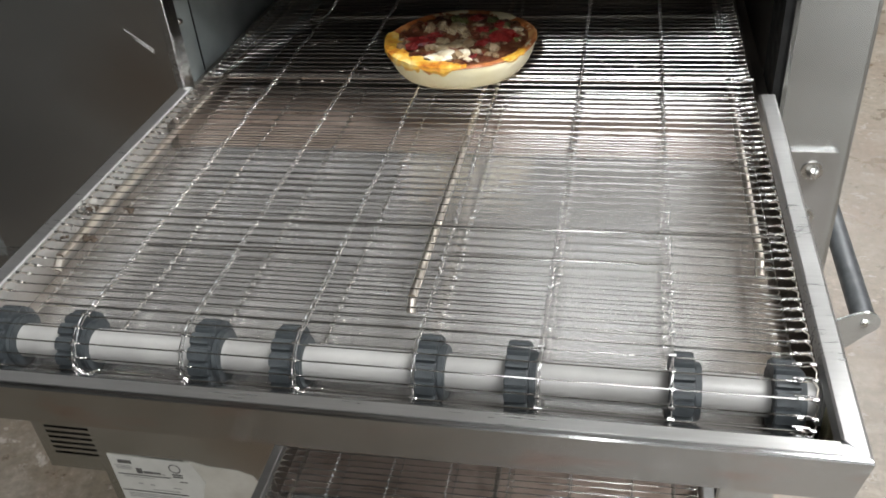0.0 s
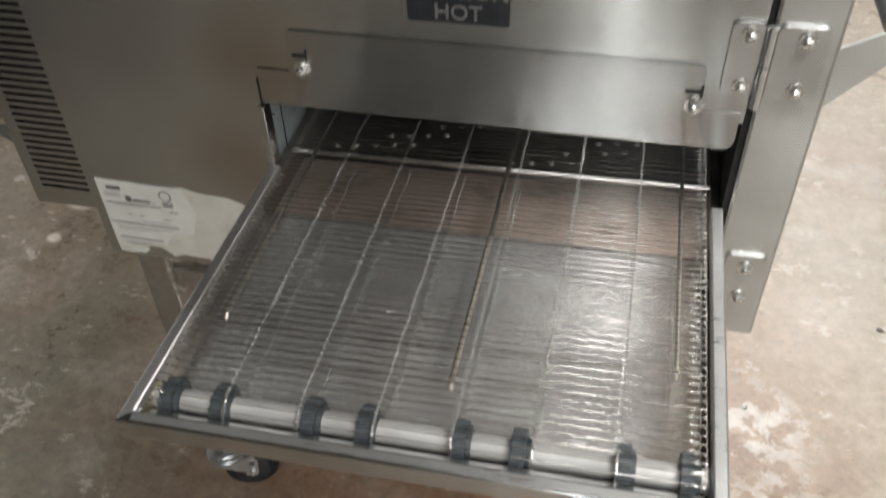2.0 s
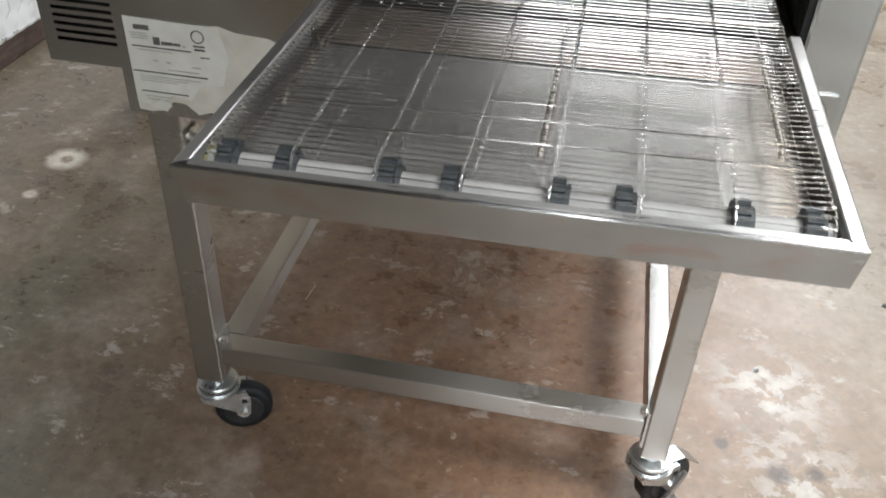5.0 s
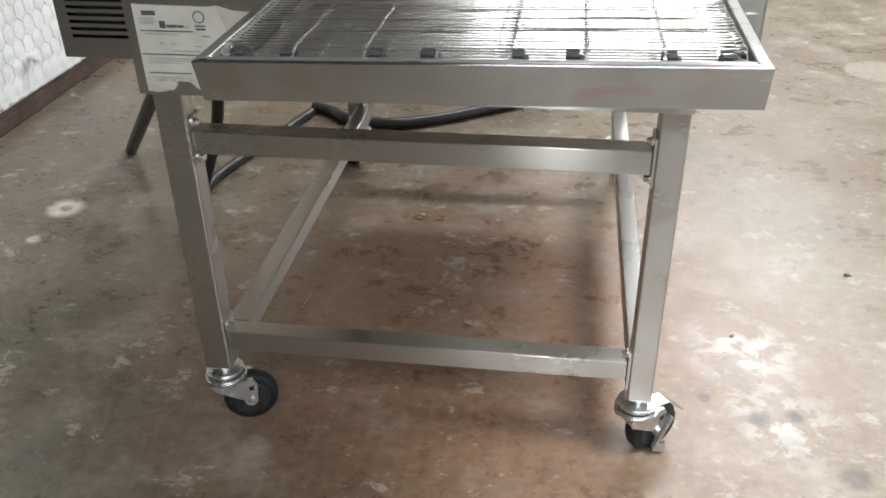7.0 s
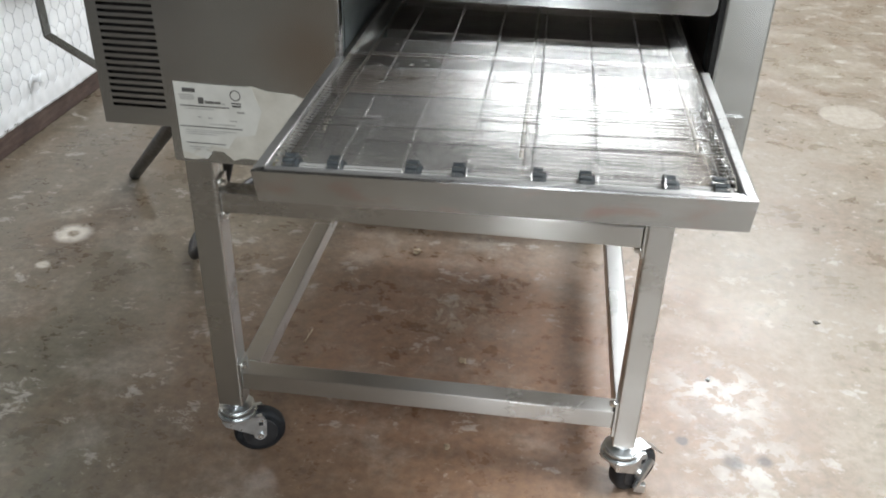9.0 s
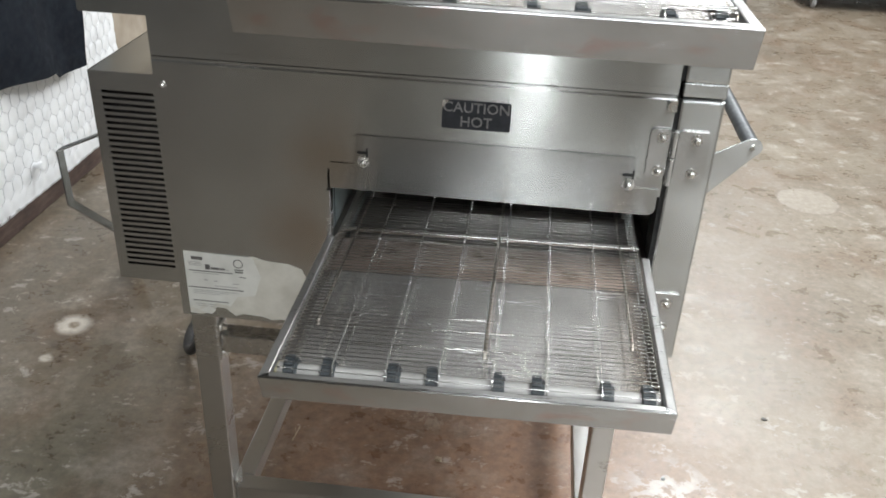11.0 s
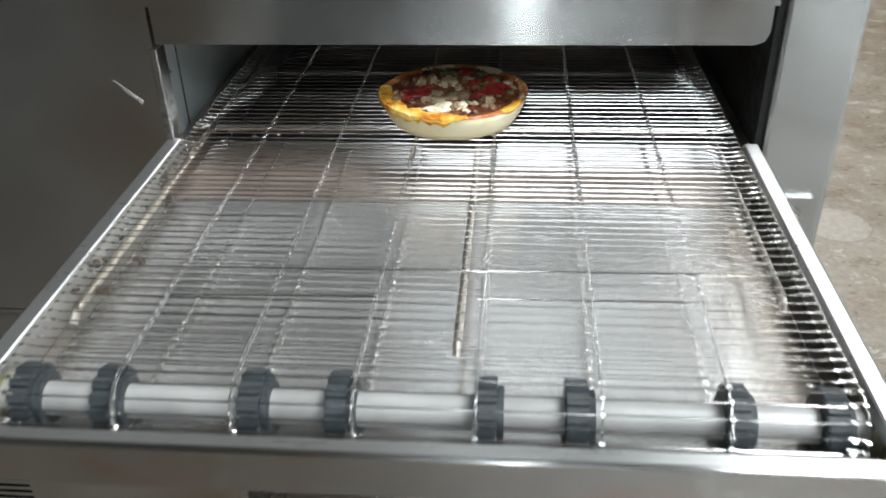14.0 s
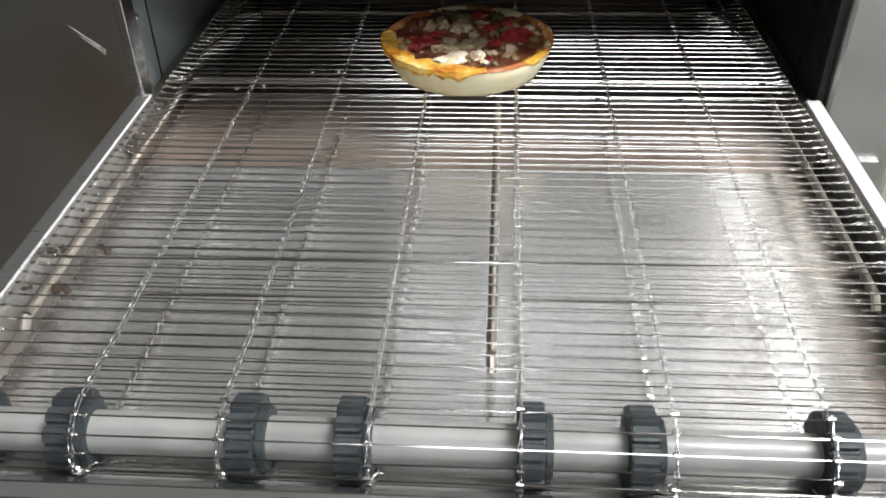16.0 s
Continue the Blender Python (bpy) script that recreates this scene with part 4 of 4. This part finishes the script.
# ---- stand ----
def caster(parent, x, y, heading, brake):
    """A swivel caster: ring plates, fork, wheel. heading: degrees of the trail, from +x."""
    d = Vector((math.cos(radians(heading)), math.sin(radians(heading)), 0))
    s = Vector((-d.y, d.x, 0))
    hub = Vector((x, y, 0)) + d * 0.037
    zc = Vector((0, 0, 0.0490))
    bm = B()
    rod(bm, (x, y, 0.118), (x, y, 0.135), 0.0145, 20)
    rod(bm, (x, y, 0.108), (x, y, 0.1175), 0.033, 32, bevel=0.003)
    rod(bm, (x, y, 0.094), (x, y, 0.1062), 0.0365, 32, bevel=0.004)
    c = part("caster", bm, ZINC, parent, "zinc-plated swivel caster with black wheel")
    # pressed fork: a crown plate and two cheeks tapering to a rounded end at the axle
    bm = B()
    at, cross = Vector((x, y, 0)), Vector((0, 0, 1))
    crown = [at - d * 0.030 - s * 0.022, at + d * 0.044 - s * 0.0215, at + d * 0.044 + s * 0.0215, at - d * 0.030 + s * 0.022]
    lo_ring = [bm.verts.new(p + cross * 0.0905) for p in crown]
    hi_ring = [bm.verts.new(p + cross * 0.0940) for p in crown]
    bm.faces.new(lo_ring[::-1])
    bm.faces.new(hi_ring)
    for i in range(4):
        bm.faces.new((lo_ring[i], lo_ring[(i + 1) % 4], hi_ring[(i + 1) % 4], hi_ring[i]))
    part("fork_crown", bm, ZINC, c)
    for side in (-1, 1):
        bm = B()
        o = s * 0.0185 * side
        tip = [hub + zc + d * (0.012 * math.cos(radians(q))) + cross * (0.012 * math.sin(radians(q))) for q in range(10, -191, -25)]
        prof = [at - d * 0.030 + cross * 0.0925, at + d * 0.046 + cross * 0.0925, at + d * 0.051 + cross * 0.080] + tip + [at - d * 0.024 + cross * 0.080]
        a = [bm.verts.new(p + o) for p in prof]
        b = [bm.verts.new(p + o + s * 0.003 * side) for p in prof]
        bm.faces.new(a)
        bm.faces.new(b[::-1])
        for i in range(len(a)):
            bm.faces.new((a[i], b[i], b[(i + 1) % len(a)], a[(i + 1) % len(a)]))
        cheek = part("fork_cheek", bm, ZINC, c)
        # dark square laid on for the hole's shade
        bm = B()
        q = at + d * 0.040 + cross * 0.076 + s * 0.0216 * side
        vs = [bm.verts.new(q + d * 0.0042 * u + cross * 0.0042 * v + s * 0.0006 * w_ * side) for w_ in (0, 1) for u, v in ((-1, -1), (1, -1), (1, 1), (-1, 1))]
        bm.faces.new(vs[:4][::-1])
        bm.faces.new(vs[4:])
        for i in range(4):
            bm.faces.new((vs[i], vs[(i + 1) % 4], vs[4 + (i + 1) % 4], vs[4 + i]))
        part("square_hole", bm, SHADE, cheek)
    # wheel: a tyre with a raised bright rim line and a dished hub on each side
    bm = B()
    prof = [(-0.0150, 0.030), (-0.0150, 0.0405), (-0.0125, 0.0455), (-0.0080, 0.0485), (0.0, 0.0490), (0.0080, 0.0485), (0.0125, 0.0455), (0.0150, 0.0405), (0.0150, 0.030)]
    n = 44
    rings = [[bm.verts.new(hub + zc + s * u + d * (r * math.cos(2 * math.pi * k / n)) + cross * (r * math.sin(2 * math.pi * k / n))) for k in range(n)] for u, r in prof]
    for ra, rb in zip(rings, rings[1:]):
        for k in range(n):
            bm.faces.new((ra[k], ra[(k + 1) % n], rb[(k + 1) % n], rb[k]))
    bm.faces.new(rings[0][::-1])
    bm.faces.new(rings[-1])
    wheel = part("wheel", bm, TYRE, c)
    bm = B()
    for sd in (-1, 1):
        rod(bm, hub + zc + s * 0.0152 * sd, hub + zc + s * 0.0172 * sd, 0.0335, 36, 0.0320)
        rod(bm, hub + zc + s * 0.0172 * sd, hub + zc + s * 0.0182 * sd, 0.0130, 20)
    part("wheel_hub", bm, BLACK, wheel)
    bm = B()
    rod(bm, hub + zc - s * 0.026, hub + zc + s * 0.026, 0.0066, 6)
    part("axle_bolt", bm, CHROME, c)
    if brake:
        bm = B()
        p = [Vector((x, y, 0.098)) + d * 0.030, Vector((x, y, 0.094)) + d * 0.062, Vector((x, y, 0.070)) + d * 0.088, Vector((x, y, 0.062)) + d * 0.098]
        for a, b in zip(p, p[1:]):
            vs = [bm.verts.new(q + s * 0.014 * u + Vector((0, 0, w))) for q in (a, b) for u in (-1, 1) for w in (-0.0012, 0.0012)]
            for q in ((0, 1, 3, 2), (4, 6, 7, 5), (0, 4, 5, 1), (2, 3, 7, 6), (0, 2, 6, 4), (1, 5, 7, 3)):
                bm.faces.new([vs[i] for i in q])
        part("brake_pedal", bm, ZINC, c)
        bm = B()
        q = hub - s * 0.026 + Vector((0, 0, 0.045))
        rod(bm, q + d * 0.02 + Vector((0, 0, 0.03)), q - d * 0.012 - Vector((0, 0, 0.024)), 0.006, 8)
        box(bm, q.x - 0.010, q.x + 0.010, q.y - 0.006, q.y + 0.004, 0.008, 0.026, 0.001)
        part("brake_lever", bm, ZINC, c)


def stand():
    t = thing("oven_stand", (-0.12, 0.76, 0), "stainless tube oven stand on swivel casters", "stand")
    XL, XR, YF, YB, w = -0.4865, 0.2310, 0.438, 1.515, 0.0200
    for x, y in ((XL, YF), (XR, YF), (XL, YB), (XR, YB)):
        bm = B()
        out = 0.0060 if x < 0 else 0.0   # the legs on the control box's side are wider
        box(bm, x - w - out, x + w, y - w, y + w, 0.128, Z0 - 0.001, 0.003)
        part("leg", bm, STEEL_TUBE, t)
    for z, name, y in ((0.557, "upper_cross_tube", YF), (0.189, "lower_cross_tube", YF), (0.290, "rear_cross_tube", YB)):
        bm = B()
        box(bm, XL + w + 0.004, XR - w - 0.004, y - 0.0185, y + 0.0185, z - 0.0185, z + 0.0185, 0.0025)
        part(name, bm, STEEL_TUBE, t)
        for x, s in ((XL + w, 1), (XR - w, -1)):
            bm = B()
            box(bm, min(x, x + 0.004 * s), max(x, x + 0.004 * s), y - 0.021, y + 0.019, z - 0.036, z + 0.038)
            pl = part("end_plate", bm, STEEL_TUBE, t)
            for dz in ((-0.027, 0.030) if z > 0.4 else (0.029,)):
                bm = B()
                rod(bm, (x + 0.004 * s, y - 0.008, z + dz), (x + 0.007 * s, y - 0.008, z + dz), 0.0085, 16)
                rod(bm, (x + 0.007 * s, y - 0.008, z + dz), (x + 0.014 * s, y - 0.008, z + dz), 0.0068, 6, 0.005)
                part("bolt", bm, CHROME, pl)
    for x in (-0.4560, 0.2260):
        bm = B()
        box(bm, x - 0.0185, x + 0.0185, YF + w + 0.001, YB - w - 0.001, 0.1705, 0.2075, 0.0025)
        part("side_tube", bm, STEEL_TUBE, t)
    for x, y, hd, br in ((XL, YF, 22, False), (XR, YF, 38, True), (XL, YB, 150, False), (XR, YB, 60, False)):
        caster(t, x, y, hd, br)


stand()


# ---- pizza ----
def pizza():
    cx, cy, z0 = -0.004, 0.408, LIP + 0.450 + 0.0015
    t = thing("pizza", (cx, cy, z0), "small deep-dish pizza with tomato, cheese and peppers on the belt", "pizza")
    crust = plain("baked_crust", [(0.25, (0.74, 0.58, 0.32)), (0.5, (0.83, 0.75, 0.48)), (0.75, (0.87, 0.81, 0.60))], 26, 0.65, bumps=0.3, dist=0.002)
    melt = plain("orange_melted_cheese", [(0.30, (0.42, 0.11, 0.02)), (0.42, (0.72, 0.30, 0.03)), (0.54, (0.82, 0.47, 0.06)), (0.70, (0.86, 0.66, 0.26))], 95, 0.38, bumps=0.7, dist=0.003)
    # sauce, tomato and toasted cheese also carry the flap's shade in their colours
    sauce = plain("tomato_sauce", [(0.3, (0.050, 0.014, 0.008)), (0.5, (0.13, 0.040, 0.020)), (0.7, (0.26, 0.14, 0.06))], 70, 0.32, bumps=0.6, dist=0.003)
    cheese = plain("white_cheese", [(0.3, (0.62, 0.48, 0.28)), (0.5, (0.80, 0.72, 0.55)), (0.75, (0.88, 0.84, 0.74))], 90, 0.45, bumps=0.4, dist=0.002)
    tomato = plain("tomato_chunk", [(0.3, (0.10, 0.012, 0.010)), (0.55, (0.25, 0.022, 0.020)), (0.75, (0.36, 0.10, 0.07))], 110, 0.3, bumps=0.6, dist=0.002)
    shaded_toasted = plain("shaded_toasted_cheese", [(0.3, (0.17, 0.10, 0.05)), (0.5, (0.34, 0.26, 0.15)), (0.75, (0.52, 0.45, 0.33))], 120, 0.4, bumps=0.5, dist=0.002)
    pepper = plain("green_pepper", [(0.3, (0.07, 0.08, 0.025)), (0.7, (0.19, 0.20, 0.08))], 60, 0.3, bumps=0.2)
    sausage = plain("browned_sausage", [(0.3, (0.13, 0.075, 0.035)), (0.7, (0.36, 0.26, 0.15))], 60, 0.45, bumps=0.5)
    # crust: a lathed bowl with an uneven rim
    prof = [(0.0, 0.0), (0.049, 0.0), (0.0545, 0.0025), (0.0585, 0.008), (0.0622, 0.0165), (0.0640, 0.0222), (0.0635, 0.0245), (0.0612, 0.0250), (0.0590, 0.0240), (0.0570, 0.0222), (0.0, 0.0212)]
    n = 72
    bm = B()
    rings = []
    for r, z in prof:
        ring = []
        for k in range(n):
            a = 2 * math.pi * k / n
            wob = 1 + 0.018 * noise.noise((math.cos(a) * 1.6, math.sin(a) * 1.6, 2)) + 0.008 * noise.noise((math.cos(a) * 6, math.sin(a) * 6, r * 90))
            zz = z + (0.0022 * noise.noise((math.cos(a) * 3, math.sin(a) * 3, 7)) if z > 0.02 else 0)
            ring.append(bm.verts.new((cx + r * wob * math.cos(a), cy + r * wob * math.sin(a), z0 + zz)))
        rings.append(ring)
    for ra, rb in zip(rings, rings[1:]):
        for k in range(n):
            try:
                bm.faces.new((ra[k], ra[(k + 1) % n], rb[(k + 1) % n], rb[k]))
            except ValueError:
                pass
    bmesh.ops.remove_doubles(bm, verts=bm.verts[:], dist=0.00005)
    part("crust", bm, crust, t, "pale baked crust")
    # browned rim all round, orange cheese melted over its front left
    def rim_strip(name, a0, a1, mat, depth, label, lift, reach=0.0):
        bm = B()
        rows, m = [], max(8, int((a1 - a0) / 2))
        for k in range(m + 1):
            deg = a0 + (a1 - a0) * k / m
            a = radians(deg)
            taper = min(1.0, 6 * min(k, m - k) / m) if a1 - a0 < 359 else 1.0
            rag = 0.75 + 0.55 * noise.noise((deg * 0.11, 3, lift * 900)) + 0.35 * noise.noise((deg * 0.31, 8, 1))
            zlow = 0.0246 - depth * max(0.15, rag) * taper
            inner = 0.0560 - reach * taper * (0.6 + 0.6 * noise.noise((deg * 0.09, 9, 4))) + 0.0022 * noise.noise((deg * 0.16, 5, lift * 500))
            row = []
            for r, z in ((inner, 0.0240 if reach else 0.0228), (0.0594, 0.0252 if reach else 0.0246), (0.0618, 0.0253), (0.0638, 0.0244), (0.0643, (0.0240 + zlow) / 2), (0.0606 + 0.26 * (zlow - 0.0120), zlow)):
                r2 = (r + lift) * (1 + 0.018 * noise.noise((math.cos(a) * 1.6, math.sin(a) * 1.6, 2)))
                row.append(bm.verts.new((cx + r2 * math.cos(a), cy + r2 * math.sin(a), z0 + z + lift + 0.0013 * noise.noise((r2 * 420, deg * 0.5, lift)))))
            rows.append(row)
        for ra, rb in zip(rows, rows[1:]):
            for i in range(5):
                bm.faces.new((ra[i], rb[i], rb[i + 1], ra[i + 1]))
        part(name, bm, mat, t, label)

    brown = plain("browned_rim", [(0.3, (0.26, 0.06, 0.02)), (0.5, (0.48, 0.17, 0.05)), (0.7, (0.68, 0.42, 0.17))], 60, 0.5, bumps=0.4, dist=0.002)
    rim_strip("browned_rim", 0, 360, brown, 0.0022, "browned crust rim", 0.0002)
    rim_strip("melted_cheese", 172, 284, melt, 0.0090, "orange melted cheese over the rim", 0.0010, 0.011)
    rim_strip("melted_cheese", 312, 338, melt, 0.0060, "orange melted cheese over the rim", 0.0008)
    # filling: a lumpy disc
    bm = B()
    verts, m = [], 26
    for i in range(m + 1):
        r = 0.0575 * i / m
        ring = []
        for k in range(n):
            a = 2 * math.pi * k / n
            x, y = r * math.cos(a), r * math.sin(a)
            h = 0.0238 + 0.0022 * noise.noise((x * 70, y * 70, 0)) + 0.0018 * noise.noise((x * 190, y * 190, 4))
            ring.append(bm.verts.new((cx + x, cy + y, z0 + h)))
        verts.append(ring)
    for ra, rb in zip(verts, verts[1:]):
        for k in range(n):
            bm.faces.new((ra[k], ra[(k + 1) % n], rb[(k + 1) % n], rb[k]))
    bmesh.ops.remove_doubles(bm, verts=bm.verts[:], dist=0.00005)
    part("sauce_filling", bm, sauce, t)
    rnd = random.Random(11)

    def lump(name, x, y, size, mat, flat=0.55):
        bm = B()
        vs = bmesh.ops.create_icosphere(bm, subdivisions=3, radius=1.0)["verts"]
        seed = rnd.uniform(0, 50)
        st = Vector((rnd.uniform(0.6, 1.4), rnd.uniform(0.6, 1.2), flat))
        rot = Matrix.Rotation(rnd.uniform(0, 6.3), 3, "Z") @ Matrix.Rotation(rnd.uniform(-0.3, 0.3), 3, "X")
        for v in vs:
            k = 1 + 0.50 * noise.noise(v.co * 1.7 + Vector((seed, 0, 0))) + 0.18 * noise.noise(v.co * 3.6 + Vector((0, seed, 0))) + 0.07 * noise.noise(v.co * 8 + Vector((0, 0, seed)))
            c = rot @ (v.co * k * st) * size
            v.co = Vector((cx + x, cy + y, z0 + 0.0240 + rnd.uniform(0, 0.0001))) + c
        part(name, bm, mat, t)

    for x, y, s_ in ((-0.004, -0.037, 0.0085), (0.006, -0.036, 0.0075), (-0.016, -0.040, 0.0065), (-0.010, -0.044, 0.0060), (0.013, -0.044, 0.0055)):
        lump("cheese_patch", x, y, s_, cheese, 0.34)
    for x, y, s_ in ((-0.021, 0.024, 0.0062), (-0.005, 0.021, 0.0070), (0.0045, 0.002, 0.0056), (0.046, 0.019, 0.0046), (-0.010, 0.012, 0.0056), (0.020, -0.031, 0.0054), (-0.043, -0.012, 0.0044)):
        # cheese further back takes the darker, shaded colour
        lump("cheese_cube", x, y, s_, shaded_toasted, 0.6)
    for x, y, s_ in ((-0.004, -0.022, 0.0110), (0.004, -0.012, 0.0080), (-0.012, -0.012, 0.0075), (0.014, 0.026, 0.0065)):
        lump("cheese_patch", x, y, s_, shaded_toasted, 0.32)
    for x, y, s_ in ((-0.032, -0.009, 0.0120), (-0.038, -0.020, 0.0085), (-0.025, 0.002, 0.0075), (0.016, 0.014, 0.0090), (0.038, -0.002, 0.0110), (0.023, -0.012, 0.0085), (0.016, -0.040, 0.0048), (0.008, 0.046, 0.0075),
                     (0.030, 0.030, 0.0065), (-0.034, 0.028, 0.0060)):
        lump("tomato_piece", x, y, s_, tomato, 0.42)
    for x, y, s_ in ((0.010, -0.014, 0.0060), (0.0045, -0.040, 0.0064), (0.032, -0.023, 0.0070), (-0.019, -0.021, 0.0056), (-0.047, -0.021, 0.0056), (-0.030, 0.018, 0.0066), (0.020, 0.004, 0.0048)):
        lump("sausage_piece", x, y, s_, sausage, 0.75)
    for x, y, s_ in ((0.029, 0.011, 0.0062), (0.047, -0.004, 0.0052), (0.023, 0.038, 0.0066), (-0.006, 0.036, 0.0060), (-0.012, 0.044, 0.0050), (0.036, 0.028, 0.0046)):
        lump("pepper_piece", x, y, s_, pepper, 0.55)

    def strew(name, count, lo, hi, mat, flat):
        for k in range(count):
            a, r = rnd.uniform(0, 6.283), 0.053 * math.sqrt(rnd.random())
            lump(name, r * math.cos(a), r * math.sin(a), rnd.uniform(lo, hi), mat, flat)
    strew("cheese_bit", 14, 0.0016, 0.0034, shaded_toasted, 0.5)
    strew("sausage_piece", 12, 0.0024, 0.0046, sausage, 0.7)
    strew("browned_bit", 26, 0.0025, 0.0055, sauce, 0.6)


pizza()


# ---- things by the wall and on the floor ----
bm = B()
tube(bm, smooth_path([(-0.60, 0.86, 0.72), (-0.625, 0.90, 0.60), (-0.67, 0.99, 0.365), (-0.765, 1.02, 0.12), (-0.815, 1.05, 0.045), (-0.850, 1.13, 0.030), (-0.868, 1.26, 0.016), (-0.872, 1.37, 0.0145),
                      (-0.84, 1.50, 0.0145), (-0.799, 1.625, 0.0145), (-0.758, 1.79, 0.0145), (-0.735, 1.87, 0.0145)], 8), 0.0135, 12)
solo("hose", bm, BLACK, "black flexible conduit hanging down behind the oven", "hose")
bm = B()
tube(bm, smooth_path([(-0.735, 1.905, 0.018), (-0.67, 1.875, 0.018), (-0.605, 1.820, 0.018), (-0.50, 1.795, 0.018), (-0.42, 1.800, 0.018), (-0.312, 1.847, 0.018), (-0.20, 1.92, 0.018), (0.0, 2.06, 0.018)], 8), 0.0175, 12)
solo("cable", bm, BLACK, "thick black cable lying on the floor", "cable")
bm = B()
rod(bm, (-1.205, 1.535, 0.006), (-0.80, 1.01, 0.43), 0.017, 16, bevel=0.002)
solo("conduit_tube", bm, BLACK, "straight black tube leaning on the floor behind the oven", "tube")
bm = B()
tube(bm, [(-1.675, 1.825, 0.175), (-1.655, 1.823, 0.184), (-1.640, 1.822, 0.186)], 0.011, 10)
rod(bm, (-1.640, 1.822, 0.186), (-1.625, 1.821, 0.187), 0.016, 14, bevel=0.003)
solo("wall_knob", bm, LINING, "small white knob sticking out of the netting", "knob")


def hanging_cloth():
    bm = B()
    grid, ny, nz = [], 44, 44
    for i in range(ny + 1):
        col = []
        for k in range(nz + 1):
            y = 1.25 + 0.95 * i / ny
            low = 0.485 + 0.03 * math.sin(y * 5) - (0.02 if y > 2.0 else 0)
            z = low + (1.25 - low) * k / nz
            col.append(bm.verts.new((-1.615 + 0.014 * math.sin(y * 17 + z * 2) + 0.015 * noise.noise((y * 4, z * 4, 9)), y, z)))
        grid.append(col)
    for i in range(ny):
        for k in range(nz):
            bm.faces.new((grid[i][k], grid[i + 1][k], grid[i + 1][k + 1], grid[i][k + 1]))
    bmesh.ops.solidify(bm, geom=bm.faces[:], thickness=0.006)
    at = (-1.64, 1.72, 0.48)
    t = thing("hanging_cloth", at, "dark navy cloth hung on the netting", "cloth")
    part("fabric", bm, CLOTH, t)


hanging_cloth()


def far_cart():
    t = thing("storage_cart", (2.7, 6.2, 0), "dark low cart on pale casters far across the floor", "cart")
    bm = B()
    box(bm, 1.98, 3.6, 5.92, 6.7, 0.105, 0.145, 0.004)
    part("deck", bm, CART_WOOD, t)
    bm = B()
    box(bm, 2.02, 3.55, 5.98, 6.65, 0.1455, 0.62, 0.006)
    part("load", bm, CART_WOOD, t)
    for x in (2.08, 3.48):
        for y in (5.98, 6.62):
            bm = B()
            rod(bm, (x - 0.014, y, 0.0455), (x + 0.014, y, 0.0455), 0.045, 28, bevel=0.006)
            w = part("wheel", bm, STRAP, t, "pale grey caster wheel")
            bm = B()
            box(bm, x - 0.022, x + 0.022, y - 0.012, y + 0.012, 0.078, 0.1045, 0.002)
            part("fork", bm, ZINC, w)


far_cart()


def burnt_crumbs():
    """Charred scraps of food caught along the upper belt's edge."""
    rnd = random.Random(8)
    bm = B()
    for x, y, r in ((-0.2325, 0.172, 0.0034), (-0.2285, 0.176, 0.0030), (-0.2320, 0.139, 0.0022), (-0.2140, 0.140, 0.0030), (-0.2090, 0.137, 0.0024), (-0.2030, 0.176, 0.0028), (-0.2070, 0.178, 0.0022),
                    (-0.2280, 0.205, 0.0020), (-0.2250, 0.250, 0.0018)):
        for k in range(4):
            c = Vector((x + rnd.uniform(-1, 1) * r, y + rnd.uniform(-1, 1) * r, LIP + 0.4425 + r * 0.1))
            vs = bmesh.ops.create_icosphere(bm, subdivisions=1, radius=r * rnd.uniform(0.5, 0.9))["verts"]
            for v in vs:
                v.co *= rnd.uniform(0.7, 1.25)
                v.co.z *= 0.7
            bmesh.ops.translate(bm, verts=vs, vec=c)
    solo("burnt_crumbs", bm, CRUMB_BURNT, "charred food crumbs caught in the belt's edge loops", "crumbs", kind="stuff", at=(-0.22, 0.16, LIP + 0.4400))


burnt_crumbs()


def floor_bits():
    rnd = random.Random(3)
    for x, y, s, mat, label in ((-0.093, 0.778, 0.0085, DEBRIS, "pale crumb of debris on the floor"), (0.740, 1.067, 0.0065, NUT, "dark nut lying on the floor"),
                                (0.449, 0.800, 0.0048, ZINC, "small metal nut lying on the floor"), (-0.268, 1.229, 0.010, DEBRIS, "pale flake of debris on the floor"),
                                (-0.092, 0.505, 0.0065, DEBRIS, "pale crumb of debris on the floor"), (0.49, 1.9, 0.008, DEBRIS, "pale flake of debris on the floor")):
        bm = B()
        vs = bmesh.ops.create_icosphere(bm, subdivisions=2, radius=s)["verts"]
        sd = rnd.uniform(0, 90)
        for v in vs:
            v.co *= 1 + 1.3 * noise.noise(v.co * 190 + Vector((sd, 0, 0)))
            v.co.z *= 0.38
        low = min(v.co.z for v in vs)
        bmesh.ops.translate(bm, verts=vs, vec=(x, y, -low))
        solo("floor_debris", bm, mat, label, "debris", "bits on the floor", at=(x, y, 0))
    bm = B()
    tube(bm, [(-0.459, 0.788, 0.0022), (-0.456, 0.812, 0.0030), (-0.452, 0.838, 0.0050)], 0.0020, 6)
    tube(bm, [(-0.456, 0.812, 0.0030), (-0.463, 0.834, 0.0024)], 0.0013, 6)
    solo("splinter", bm, DEBRIS, "pale wooden splinter lying on the floor", "splinter")


floor_bits()
